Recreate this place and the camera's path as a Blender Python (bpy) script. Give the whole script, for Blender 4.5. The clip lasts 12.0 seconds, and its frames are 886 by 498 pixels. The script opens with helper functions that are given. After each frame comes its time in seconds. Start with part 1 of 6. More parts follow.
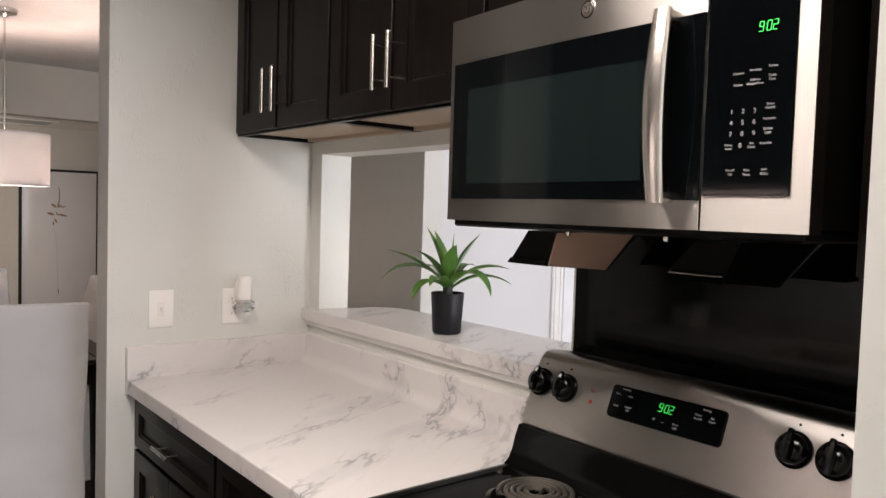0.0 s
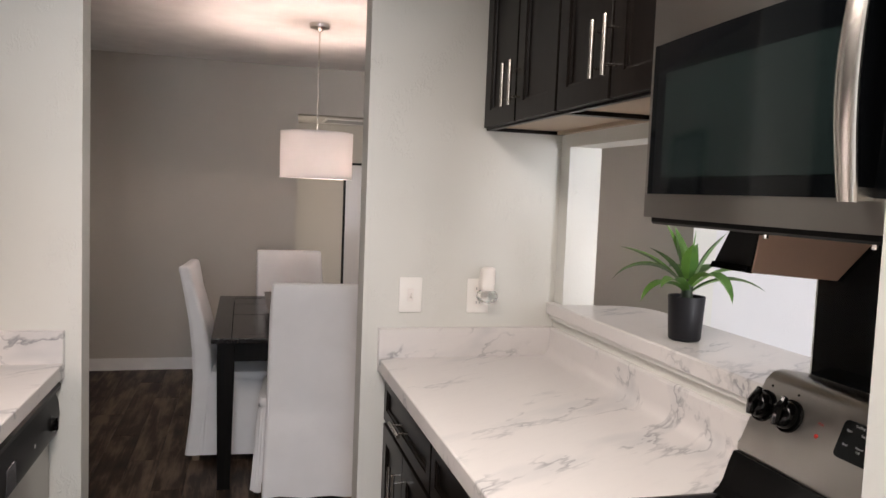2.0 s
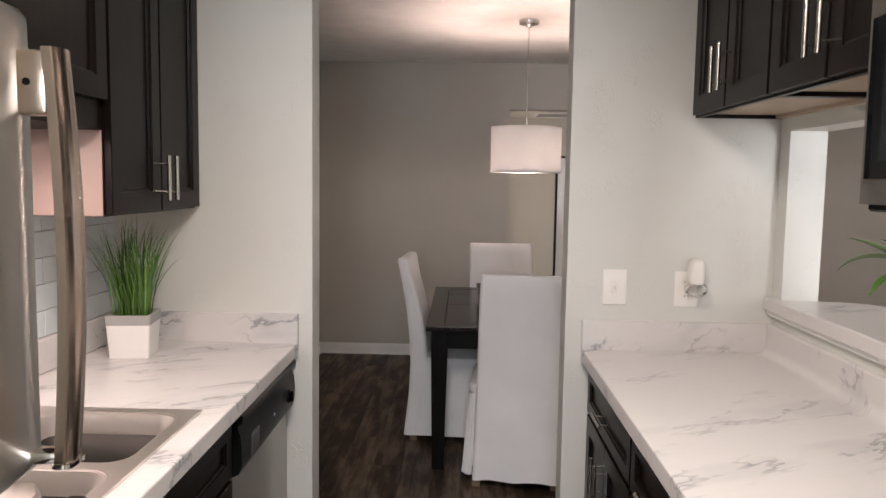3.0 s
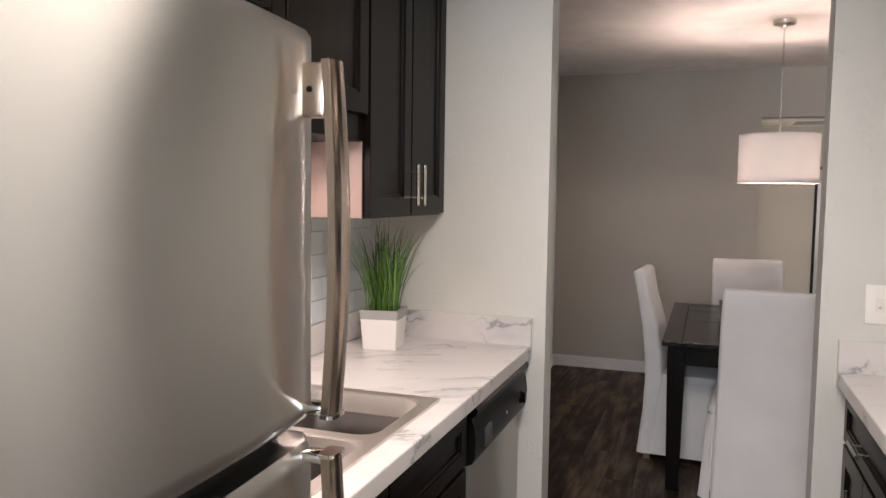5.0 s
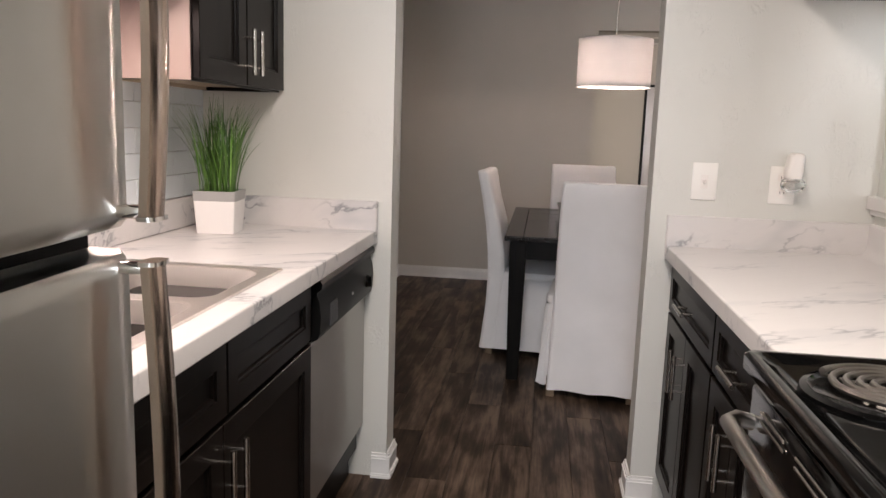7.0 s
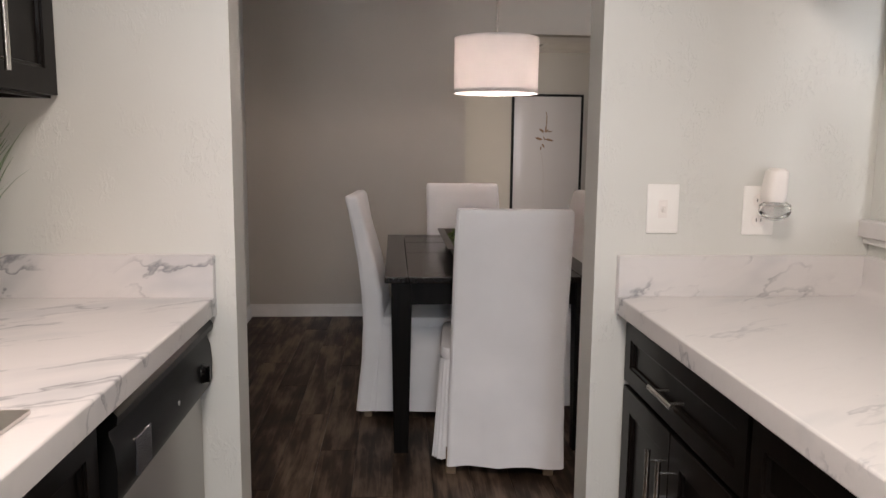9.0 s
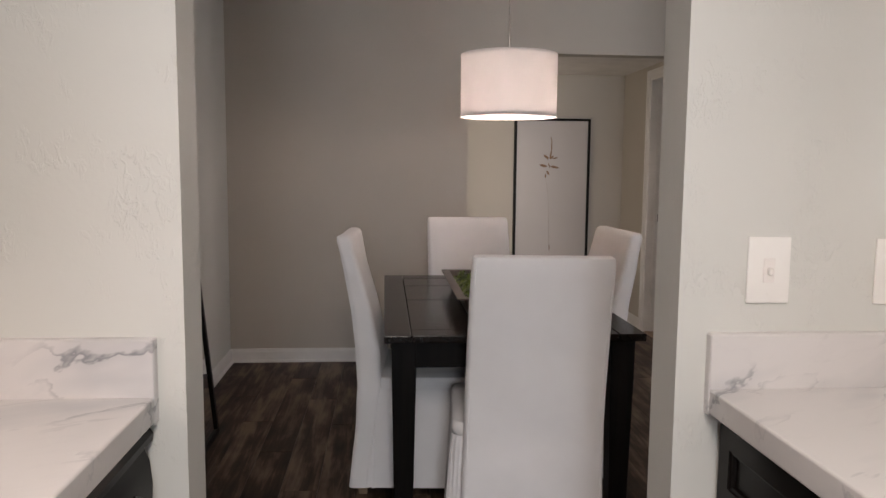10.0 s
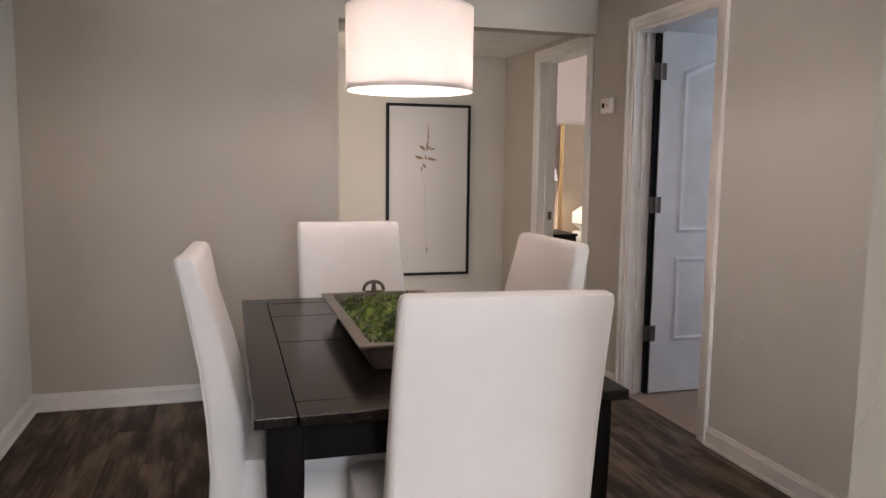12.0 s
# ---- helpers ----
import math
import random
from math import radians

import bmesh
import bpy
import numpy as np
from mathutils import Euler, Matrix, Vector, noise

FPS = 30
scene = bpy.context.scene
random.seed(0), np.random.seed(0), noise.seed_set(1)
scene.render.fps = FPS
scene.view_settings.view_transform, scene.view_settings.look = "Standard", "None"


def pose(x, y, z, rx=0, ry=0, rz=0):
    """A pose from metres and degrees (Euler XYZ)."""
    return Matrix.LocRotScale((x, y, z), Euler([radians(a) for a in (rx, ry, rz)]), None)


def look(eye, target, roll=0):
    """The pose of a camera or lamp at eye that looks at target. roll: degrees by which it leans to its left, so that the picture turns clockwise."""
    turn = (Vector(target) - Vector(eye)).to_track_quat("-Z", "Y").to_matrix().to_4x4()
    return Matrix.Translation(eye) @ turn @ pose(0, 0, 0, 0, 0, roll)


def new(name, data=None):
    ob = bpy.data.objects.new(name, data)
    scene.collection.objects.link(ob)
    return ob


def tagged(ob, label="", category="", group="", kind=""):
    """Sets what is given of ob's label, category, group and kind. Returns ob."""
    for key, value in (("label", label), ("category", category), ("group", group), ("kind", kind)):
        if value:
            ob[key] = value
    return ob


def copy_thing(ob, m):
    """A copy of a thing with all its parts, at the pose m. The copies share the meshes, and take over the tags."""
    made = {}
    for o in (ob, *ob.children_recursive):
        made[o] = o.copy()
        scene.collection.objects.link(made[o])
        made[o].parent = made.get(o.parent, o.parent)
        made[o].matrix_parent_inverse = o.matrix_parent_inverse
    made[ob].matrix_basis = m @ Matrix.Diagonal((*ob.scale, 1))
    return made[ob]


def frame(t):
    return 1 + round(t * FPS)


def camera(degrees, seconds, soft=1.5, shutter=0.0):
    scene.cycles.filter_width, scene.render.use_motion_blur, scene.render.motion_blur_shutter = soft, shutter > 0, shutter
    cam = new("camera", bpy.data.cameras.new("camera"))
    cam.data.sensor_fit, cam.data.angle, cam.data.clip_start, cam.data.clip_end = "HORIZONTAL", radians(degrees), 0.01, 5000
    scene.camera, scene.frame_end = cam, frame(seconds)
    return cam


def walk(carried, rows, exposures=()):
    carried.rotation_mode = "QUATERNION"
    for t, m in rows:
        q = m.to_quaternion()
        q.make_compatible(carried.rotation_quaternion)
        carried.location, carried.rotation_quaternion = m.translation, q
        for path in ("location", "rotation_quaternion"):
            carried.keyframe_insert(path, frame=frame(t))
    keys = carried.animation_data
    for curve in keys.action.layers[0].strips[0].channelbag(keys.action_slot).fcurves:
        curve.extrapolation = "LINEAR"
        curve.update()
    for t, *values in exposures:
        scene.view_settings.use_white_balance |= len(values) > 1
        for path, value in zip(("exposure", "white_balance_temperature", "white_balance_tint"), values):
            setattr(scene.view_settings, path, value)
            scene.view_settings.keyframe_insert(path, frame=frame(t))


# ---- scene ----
cam = camera(61.1, 12.0)
PATH = [
    (0, (1.204, 0.994, 1.469), (2.449, 2.556, 1.371), 1.8),
    (0.5, (1.226, 1.003, 1.475), (2.461, 2.574, 1.402), 1.9),
    (1, (1.297, 0.986, 1.476), (2.358, 2.679, 1.385), 2.1),
    (1.5, (1.391, 0.958, 1.476), (2.173, 2.795, 1.357), 2.7),
    (2, (1.436, 0.934, 1.483), (1.952, 2.861, 1.334), 2.3),
    (2.5, (1.457, 0.907, 1.482), (1.68, 2.887, 1.308), 1.6),
    (3, (1.473, 0.881, 1.483), (1.423, 2.872, 1.301), 0.9),
    (3.5, (1.487, 0.857, 1.494), (1.224, 2.831, 1.315), -0.0),
    (5.5, (1.491, 0.82, 1.406), (0.796, 2.69, 1.259), 1.1),
    (6, (1.501, 0.81, 1.348), (0.868, 2.695, 1.141), 1.6),
    (6.5, (1.504, 0.812, 1.31), (0.985, 2.724, 1.04), 2.0),
    (7, (1.476, 0.888, 1.279), (1.221, 2.845, 0.957), 1.9),
    (9, (1.341, 1.633, 1.282), (1.469, 3.61, 1.005), 0.6),
    (9.5, (1.317, 1.882, 1.292), (1.456, 3.862, 1.052), 0.2),
    (10, (1.305, 2.134, 1.308), (1.458, 4.116, 1.095), 0.5),
    (10.5, (1.314, 2.378, 1.302), (1.494, 4.358, 1.09), 1.0),
    (11, (1.29, 2.568, 1.306), (1.533, 4.542, 1.093), 0.9),
    (11.5, (1.249, 2.776, 1.312), (1.649, 4.723, 1.093), 0.2),
    (12, (1.257, 2.992, 1.299), (1.805, 4.902, 1.072), 0.7),
]
walk(cam, [(t, look(eye, target, roll)) for t, eye, target, roll in PATH],
     exposures=[(0.0, -0.06), (2.0, 0.04), (3.0, 0.0), (5.5, 0.0), (7.0, 0.16), (9.5, 0.0), (10.5, 0.14), (11.5, 0.52), (12.0, 0.64)])

# ---- light ----
world = bpy.data.worlds.new("world")
scene.world = world
world.use_nodes = True
wn = world.node_tree
sky = wn.nodes.new("ShaderNodeTexSky")
sky.sky_type = "NISHITA"
sky.sun_disc = False
sky.sun_elevation = radians(40)
sky.sun_rotation = radians(160)
wn.nodes["Background"].inputs[1].default_value = 0.1
wn.links.new(sky.outputs[0], wn.nodes["Background"].inputs[0])


def area(name, m, power, sx, sy, color, spread=180):
    d = bpy.data.lights.new(name, "AREA")
    d.shape, d.size, d.size_y, d.energy, d.color = "RECTANGLE", sx, sy, power, color
    d.spread = radians(spread)
    ob = new(name, d)
    ob.matrix_world = m
    return ob


def point(name, loc, power, radius, color):
    d = bpy.data.lights.new(name, "POINT")
    d.energy, d.shadow_soft_size, d.color = power, radius, color
    ob = new(name, d)
    ob.location = loc
    return ob


# kitchen ceiling fixture, dining pendant, bedside lamp, lamp under the cabinet over the sink, windows, added fills for
# bedroom and hall
area("kitchen_light", look((1.38, 1.82, 2.345), (1.38, 1.82, 0)), 38, 0.52, 0.95, (1.0, 0.88, 0.81))
point("pendant_light", (1.853, 5.505, 1.625), 82, 0.12, (1.0, 0.775, 0.69))
point("bedside_light", (4.08, 9.55, 1.30), 12, 0.05, (1.0, 0.86, 0.70))
area("sink_light", look((0.42, 2.30, 1.575), (0.42, 2.30, 0)), 5.0, 0.06, 0.5, (1.0, 0.76, 0.70))
area("living_window_light", look((3.6, -1.90, 1.25), (3.6, 4.0, 0.7)), 165, 1.4, 1.5, (0.97, 0.955, 0.99))
area("entry_window_light", look((1.35, -1.90, 1.55), (1.6, 4.0, 0.9)), 52, 0.7, 1.5, (0.84, 0.90, 1.0))
area("bath_window_light", look((5.30, 6.0, 1.5), (3.6, 6.6, 1.2)), 8, 0.8, 1.0, (0.72, 0.82, 1.0))
# fill lamp added to brighten the bedroom; its wall has no window
area("bedroom_fill_light", look((6.40, 8.30, 1.5), (3.9, 9.3, 1.1)), 16, 0.8, 1.2, (1.0, 0.93, 0.90), 130)
# unseen lamp added to brighten the left of the hall's end wall
area("hall_fill_light", look((1.80, 7.86, 1.25), (3.0, 9.2, 1.0)), 4.8, 0.45, 1.5, (1.0, 0.82, 0.64))


# ---- materials ----
def nodes_of(name):
    m = bpy.data.materials.new(name)
    m.use_nodes = True
    nt = m.node_tree
    return m, nt, nt.nodes["Principled BSDF"]


def add(nt, kind, **values):
    n = nt.nodes.new(kind)
    for key, value in values.items():
        n.inputs[key.replace("_", " ")].default_value = value
    return n


def coords(nt, scale=(1, 1, 1), rot=(0, 0, 0), per_object=False):
    tc = nt.nodes.new("ShaderNodeTexCoord")
    mp = nt.nodes.new("ShaderNodeMapping")
    mp.inputs["Scale"].default_value = scale
    mp.inputs["Rotation"].default_value = rot
    nt.links.new(tc.outputs["Object"], mp.inputs["Vector"])
    if per_object:
        info = nt.nodes.new("ShaderNodeObjectInfo")
        mul = nt.nodes.new("ShaderNodeMath")
        mul.operation = "MULTIPLY"
        mul.inputs[1].default_value = 37.0
        nt.links.new(info.outputs["Random"], mul.inputs[0])
        nt.links.new(mul.outputs[0], mp.inputs["Location"])
    return mp


def ramp(nt, stops):
    r = nt.nodes.new("ShaderNodeValToRGB")
    while len(r.color_ramp.elements) < len(stops):
        r.color_ramp.elements.new(0.5)
    for e, (p, c) in zip(r.color_ramp.elements, stops):
        e.position = p
        e.color = (*c, 1) if len(c) == 3 else c
    return r


def bump_on(nt, bsdf, height, strength, distance):
    b = nt.nodes.new("ShaderNodeBump")
    b.inputs["Strength"].default_value = strength
    b.inputs["Distance"].default_value = distance
    nt.links.new(height, b.inputs["Height"])
    nt.links.new(b.outputs[0], bsdf.inputs["Normal"])
    return b


def plain(name, color, rough=0.5, metal=0.0, var=0.06, scale=6.0, bump=0.0, bscale=150.0, stretch=(1, 1, 1), coat=0.0, spec=0.5):
    """Painted, plastic or metal surface with two scales of variation."""
    m, nt, b = nodes_of(name)
    mp = coords(nt, stretch)
    n1 = add(nt, "ShaderNodeTexNoise", Scale=scale, Detail=6.0)
    n2 = add(nt, "ShaderNodeTexNoise", Scale=bscale, Detail=3.0)
    nt.links.new(mp.outputs[0], n1.inputs["Vector"])
    nt.links.new(mp.outputs[0], n2.inputs["Vector"])
    lo = tuple(c * (1 - var) for c in color)
    hi = tuple(min(1, c * (1 + var)) for c in color)
    r = ramp(nt, [(0.3, lo), (0.7, hi)])
    nt.links.new(n1.outputs[0], r.inputs[0])
    nt.links.new(r.outputs[0], b.inputs["Base Color"])
    mr = nt.nodes.new("ShaderNodeMapRange")
    mr.inputs["To Min"].default_value = max(0.02, rough - 0.03)
    mr.inputs["To Max"].default_value = min(1, rough + 0.03)
    nt.links.new(n2.outputs[0], mr.inputs[0])
    nt.links.new(mr.outputs[0], b.inputs["Roughness"])
    b.inputs["Metallic"].default_value = metal
    b.inputs["Coat Weight"].default_value = coat
    b.inputs["Specular IOR Level"].default_value = spec
    if bump:
        bump_on(nt, b, n2.outputs[0], bump, 0.002)
    return m


def wall_paint(name, color, relief=1.0):
    """Matt paint on brushed stomp-textured drywall."""
    m, nt, b = nodes_of(name)
    mp = coords(nt)
    big = add(nt, "ShaderNodeTexNoise", Scale=1.3, Detail=3.0)
    nt.links.new(mp.outputs[0], big.inputs["Vector"])
    r = ramp(nt, [(0.3, tuple(c * 0.96 for c in color)), (0.7, tuple(min(1, c * 1.03) for c in color))])
    nt.links.new(big.outputs[0], r.inputs[0])
    nt.links.new(r.outputs[0], b.inputs["Base Color"])
    b.inputs["Roughness"].default_value = 0.62
    # short brush ridges, in patches
    mp2 = coords(nt, (42, 42, 24), (0.5, 0.4, 0.3))
    ridge = add(nt, "ShaderNodeTexNoise", Scale=1.6, Detail=4.0, Distortion=1.4)
    nt.links.new(mp2.outputs[0], ridge.inputs["Vector"])
    sharp = ramp(nt, [(0.50, (0, 0, 0)), (0.60, (1, 1, 1)), (0.72, (0.2, 0.2, 0.2))])
    nt.links.new(ridge.outputs[0], sharp.inputs[0])
    patch = add(nt, "ShaderNodeTexNoise", Scale=8.5, Detail=2.0)
    nt.links.new(mp.outputs[0], patch.inputs["Vector"])
    where = ramp(nt, [(0.50, (0, 0, 0)), (0.68, (1, 1, 1))])
    nt.links.new(patch.outputs[0], where.inputs[0])
    mul = nt.nodes.new("ShaderNodeMath")
    mul.operation = "MULTIPLY"
    nt.links.new(sharp.outputs[0], mul.inputs[0])
    nt.links.new(where.outputs[0], mul.inputs[1])
    fine = add(nt, "ShaderNodeTexNoise", Scale=90.0, Detail=3.0)
    nt.links.new(mp.outputs[0], fine.inputs["Vector"])
    mix = nt.nodes.new("ShaderNodeMath")
    mix.operation = "MULTIPLY_ADD"
    mix.inputs[1].default_value = 0.18
    nt.links.new(fine.outputs[0], mix.inputs[0])
    nt.links.new(mul.outputs[0], mix.inputs[2])
    bump_on(nt, b, mix.outputs[0], 0.58 * relief, 0.0030)
    return m


def marble(name):
    """White laminate with grey marble streaks: thin dark veins in clusters within soft hazes, satin."""
    m, nt, b = nodes_of(name)
    turn = Vector((0.80, 0.46, 0.30)).rotation_difference(Vector((0, 1, 0))).to_euler("XYZ")
    mp = coords(nt, (1, 1, 1), tuple(turn))
    warp = add(nt, "ShaderNodeTexNoise", Scale=2.6, Detail=4.0, Roughness=0.5)
    nt.links.new(mp.outputs[0], warp.inputs["Vector"])

    def streaks(stretch, amount, scale, detail):
        st = nt.nodes.new("ShaderNodeMapping")
        st.inputs["Scale"].default_value = stretch
        nt.links.new(mp.outputs[0], st.inputs["Vector"])
        va = nt.nodes.new("ShaderNodeVectorMath")
        va.operation = "MULTIPLY_ADD"
        va.inputs[1].default_value = (amount, amount, amount)
        nt.links.new(warp.outputs["Color"], va.inputs[0])
        nt.links.new(st.outputs[0], va.inputs[2])
        n = add(nt, "ShaderNodeTexNoise", Scale=scale, Detail=detail, Roughness=0.55)
        nt.links.new(va.outputs[0], n.inputs["Vector"])
        return n

    vein = streaks((15.0, 0.9, 13.0), 0.5, 1.0, 4.0)
    line = ramp(nt, [(0.440, (0, 0, 0)), (0.495, (1, 1, 1)), (0.515, (0, 0, 0))])
    nt.links.new(vein.outputs[0], line.inputs[0])
    haze = streaks((6.4, 0.6, 5.8), 0.35, 1.0, 3.0)
    hz = ramp(nt, [(0.52, (0, 0, 0)), (0.68, (1, 1, 1))])
    nt.links.new(haze.outputs[0], hz.inputs[0])
    mul = nt.nodes.new("ShaderNodeMath")
    mul.operation = "MULTIPLY"
    nt.links.new(line.outputs[0], mul.inputs[0])
    zr = ramp(nt, [(0.49, (0.03, 0.03, 0.03)), (0.63, (1, 1, 1))])
    nt.links.new(haze.outputs[0], zr.inputs[0])
    nt.links.new(zr.outputs[0], mul.inputs[1])
    soft = nt.nodes.new("ShaderNodeMix")
    soft.data_type = "RGBA"
    nt.links.new(hz.outputs[0], soft.inputs[0])
    soft.inputs[6].default_value = (0.68, 0.655, 0.64, 1)
    soft.inputs[7].default_value = (0.54, 0.535, 0.535, 1)
    mix = nt.nodes.new("ShaderNodeMix")
    mix.data_type = "RGBA"
    nt.links.new(mul.outputs[0], mix.inputs[0])
    nt.links.new(soft.outputs[2], mix.inputs[6])
    mix.inputs[7].default_value = (0.25, 0.25, 0.265, 1)
    nt.links.new(mix.outputs[2], b.inputs["Base Color"])
    b.inputs["Roughness"].default_value = 0.30
    return m


def plank_wood(name):
    """Dark brown wood-look planks, streaked along y."""
    m, nt, b = nodes_of(name)
    mp = coords(nt, (1, 1, 1), per_object=True)
    st = nt.nodes.new("ShaderNodeMapping")
    st.inputs["Scale"].default_value = (34, 2.2, 34)
    nt.links.new(mp.outputs[0], st.inputs["Vector"])
    grain = add(nt, "ShaderNodeTexNoise", Scale=1.0, Detail=8.0, Roughness=0.65, Distortion=0.6)
    nt.links.new(st.outputs[0], grain.inputs["Vector"])
    st2 = nt.nodes.new("ShaderNodeMapping")
    st2.inputs["Scale"].default_value = (12, 3.4, 12)
    nt.links.new(mp.outputs[0], st2.inputs["Vector"])
    blotch = add(nt, "ShaderNodeTexNoise", Scale=1.0, Detail=4.0)
    nt.links.new(st2.outputs[0], blotch.inputs["Vector"])
    mixf = nt.nodes.new("ShaderNodeMath")
    mixf.operation = "MULTIPLY_ADD"
    mixf.inputs[1].default_value = 0.55
    nt.links.new(blotch.outputs[0], mixf.inputs[0])
    half = nt.nodes.new("ShaderNodeMath")
    half.operation = "MULTIPLY"
    half.inputs[1].default_value = 0.45
    nt.links.new(grain.outputs[0], half.inputs[0])
    nt.links.new(half.outputs[0], mixf.inputs[2])
    info = nt.nodes.new("ShaderNodeObjectInfo")
    shift = nt.nodes.new("ShaderNodeMath")
    shift.operation = "MULTIPLY_ADD"
    shift.inputs[1].default_value = 0.075
    nt.links.new(info.outputs["Random"], shift.inputs[0])
    nt.links.new(mixf.outputs[0], shift.inputs[2])
    r = ramp(nt, [(0.38, (0.010, 0.0065, 0.0045)), (0.51, (0.043, 0.028, 0.019)), (0.65, (0.165, 0.116, 0.083))])
    nt.links.new(shift.outputs[0], r.inputs[0])
    nt.links.new(r.outputs[0], b.inputs["Base Color"])
    b.inputs["Roughness"].default_value = 0.42
    b.inputs["Specular IOR Level"].default_value = 0.12
    bump_on(nt, b, grain.outputs[0], 0.15, 0.001)
    return m


def dark_wood(name, lo, hi, along, rough, relief=0.2, wear=0.0, spec=0.4):
    m, nt, b = nodes_of(name)
    sc = [30, 30, 30]
    sc["xyz".index(along)] = 2.0
    mp = coords(nt, tuple(sc))
    grain = add(nt, "ShaderNodeTexNoise", Scale=1.0, Detail=8.0, Roughness=0.6, Distortion=0.8)
    nt.links.new(mp.outputs[0], grain.inputs["Vector"])
    r = ramp(nt, [(0.35, lo), (0.7, hi)])
    nt.links.new(grain.outputs[0], r.inputs[0])
    last = r.outputs[0]
    if wear:
        mp2 = coords(nt, (26, 12, 26))
        scr = add(nt, "ShaderNodeTexNoise", Scale=3.0, Detail=7.0, Roughness=0.7)
        nt.links.new(mp2.outputs[0], scr.inputs["Vector"])
        wr = ramp(nt, [(0.64, (0, 0, 0)), (0.74, (wear, wear, wear))])
        nt.links.new(scr.outputs[0], wr.inputs[0])
        mx = nt.nodes.new("ShaderNodeMix")
        mx.data_type = "RGBA"
        nt.links.new(wr.outputs[0], mx.inputs[0])
        nt.links.new(last, mx.inputs[6])
        mx.inputs[7].default_value = (0.16, 0.10, 0.07, 1)
        last = mx.outputs[2]
    nt.links.new(last, b.inputs["Base Color"])
    b.inputs["Roughness"].default_value = rough
    b.inputs["Specular IOR Level"].default_value = spec
    bump_on(nt, b, grain.outputs[0], relief, 0.001)
    return m


def brushed(name, color, rough, stretch, aniso=0.0):
    """Brushed metal; aniso smears its highlights across the brushing."""
    m, nt, b = nodes_of(name)
    mp = coords(nt, stretch)
    n = add(nt, "ShaderNodeTexNoise", Scale=1.0, Detail=3.0)
    nt.links.new(mp.outputs[0], n.inputs["Vector"])
    mr = nt.nodes.new("ShaderNodeMapRange")
    mr.inputs["To Min"].default_value = rough - 0.012
    mr.inputs["To Max"].default_value = rough + 0.012
    nt.links.new(n.outputs[0], mr.inputs[0])
    nt.links.new(mr.outputs[0], b.inputs["Roughness"])
    smudge = add(nt, "ShaderNodeTexNoise", Scale=3.0, Detail=4.0)
    mp2 = coords(nt)
    nt.links.new(mp2.outputs[0], smudge.inputs["Vector"])
    r = ramp(nt, [(0.3, tuple(c * 0.96 for c in color)), (0.7, color)])
    nt.links.new(smudge.outputs[0], r.inputs[0])
    nt.links.new(r.outputs[0], b.inputs["Base Color"])
    b.inputs["Metallic"].default_value = 1.0
    if aniso:
        b.inputs["Anisotropic"].default_value = aniso
        b.inputs["Anisotropic Rotation"].default_value = 0.25
        tan = nt.nodes.new("ShaderNodeTangent")
        tan.direction_type = "RADIAL"
        tan.axis = "Z"
        nt.links.new(tan.outputs[0], b.inputs["Tangent"])
    return m


def fabric(name, color, translucent=0.0):
    m, nt, b = nodes_of(name)
    mp = coords(nt)
    w1 = add(nt, "ShaderNodeTexWave", Scale=190.0, Distortion=1.5, Detail=1.0)
    w2 = add(nt, "ShaderNodeTexWave", Scale=190.0, Distortion=1.5, Detail=1.0)
    w2.bands_direction = "Z"
    for w in (w1, w2):
        nt.links.new(mp.outputs[0], w.inputs["Vector"])
    s = nt.nodes.new("ShaderNodeMath")
    nt.links.new(w1.outputs["Fac"], s.inputs[0])
    nt.links.new(w2.outputs["Fac"], s.inputs[1])
    n = add(nt, "ShaderNodeTexNoise", Scale=5.0, Detail=5.0)
    nt.links.new(mp.outputs[0], n.inputs["Vector"])
    r = ramp(nt, [(0.3, tuple(c * 0.93 for c in color)), (0.7, color)])
    nt.links.new(n.outputs[0], r.inputs[0])
    nt.links.new(r.outputs[0], b.inputs["Base Color"])
    b.inputs["Roughness"].default_value = 0.9
    b.inputs["Sheen Weight"].default_value = 0.15
    mixh = nt.nodes.new("ShaderNodeMath")
    mixh.operation = "MULTIPLY_ADD"
    mixh.inputs[1].default_value = 6.0
    nt.links.new(n.outputs[0], mixh.inputs[0])
    nt.links.new(s.outputs[0], mixh.inputs[2])
    bump_on(nt, b, mixh.outputs[0], 0.07, 0.0012)
    if translucent:
        t = nt.nodes.new("ShaderNodeBsdfTranslucent")
        nt.links.new(r.outputs[0], t.inputs[0])
        mx = nt.nodes.new("ShaderNodeMixShader")
        mx.inputs[0].default_value = translucent
        nt.links.new(b.outputs[0], mx.inputs[1])
        nt.links.new(t.outputs[0], mx.inputs[2])
        nt.links.new(mx.outputs[0], nt.nodes["Material Output"].inputs[0])
    return m


def glow(name, color, strength):
    m, nt, b = nodes_of(name)
    b.inputs["Base Color"].default_value = (*color, 1)
    b.inputs["Emission Color"].default_value = (*color, 1)
    b.inputs["Emission Strength"].default_value = strength
    return m


def glassy(name, rough=0.03):
    m, nt, b = nodes_of(name)
    b.inputs["Base Color"].default_value = (0.95, 0.96, 0.96, 1)
    b.inputs["Transmission Weight"].default_value = 1.0
    b.inputs["Roughness"].default_value = rough
    b.inputs["IOR"].default_value = 1.18
    return m


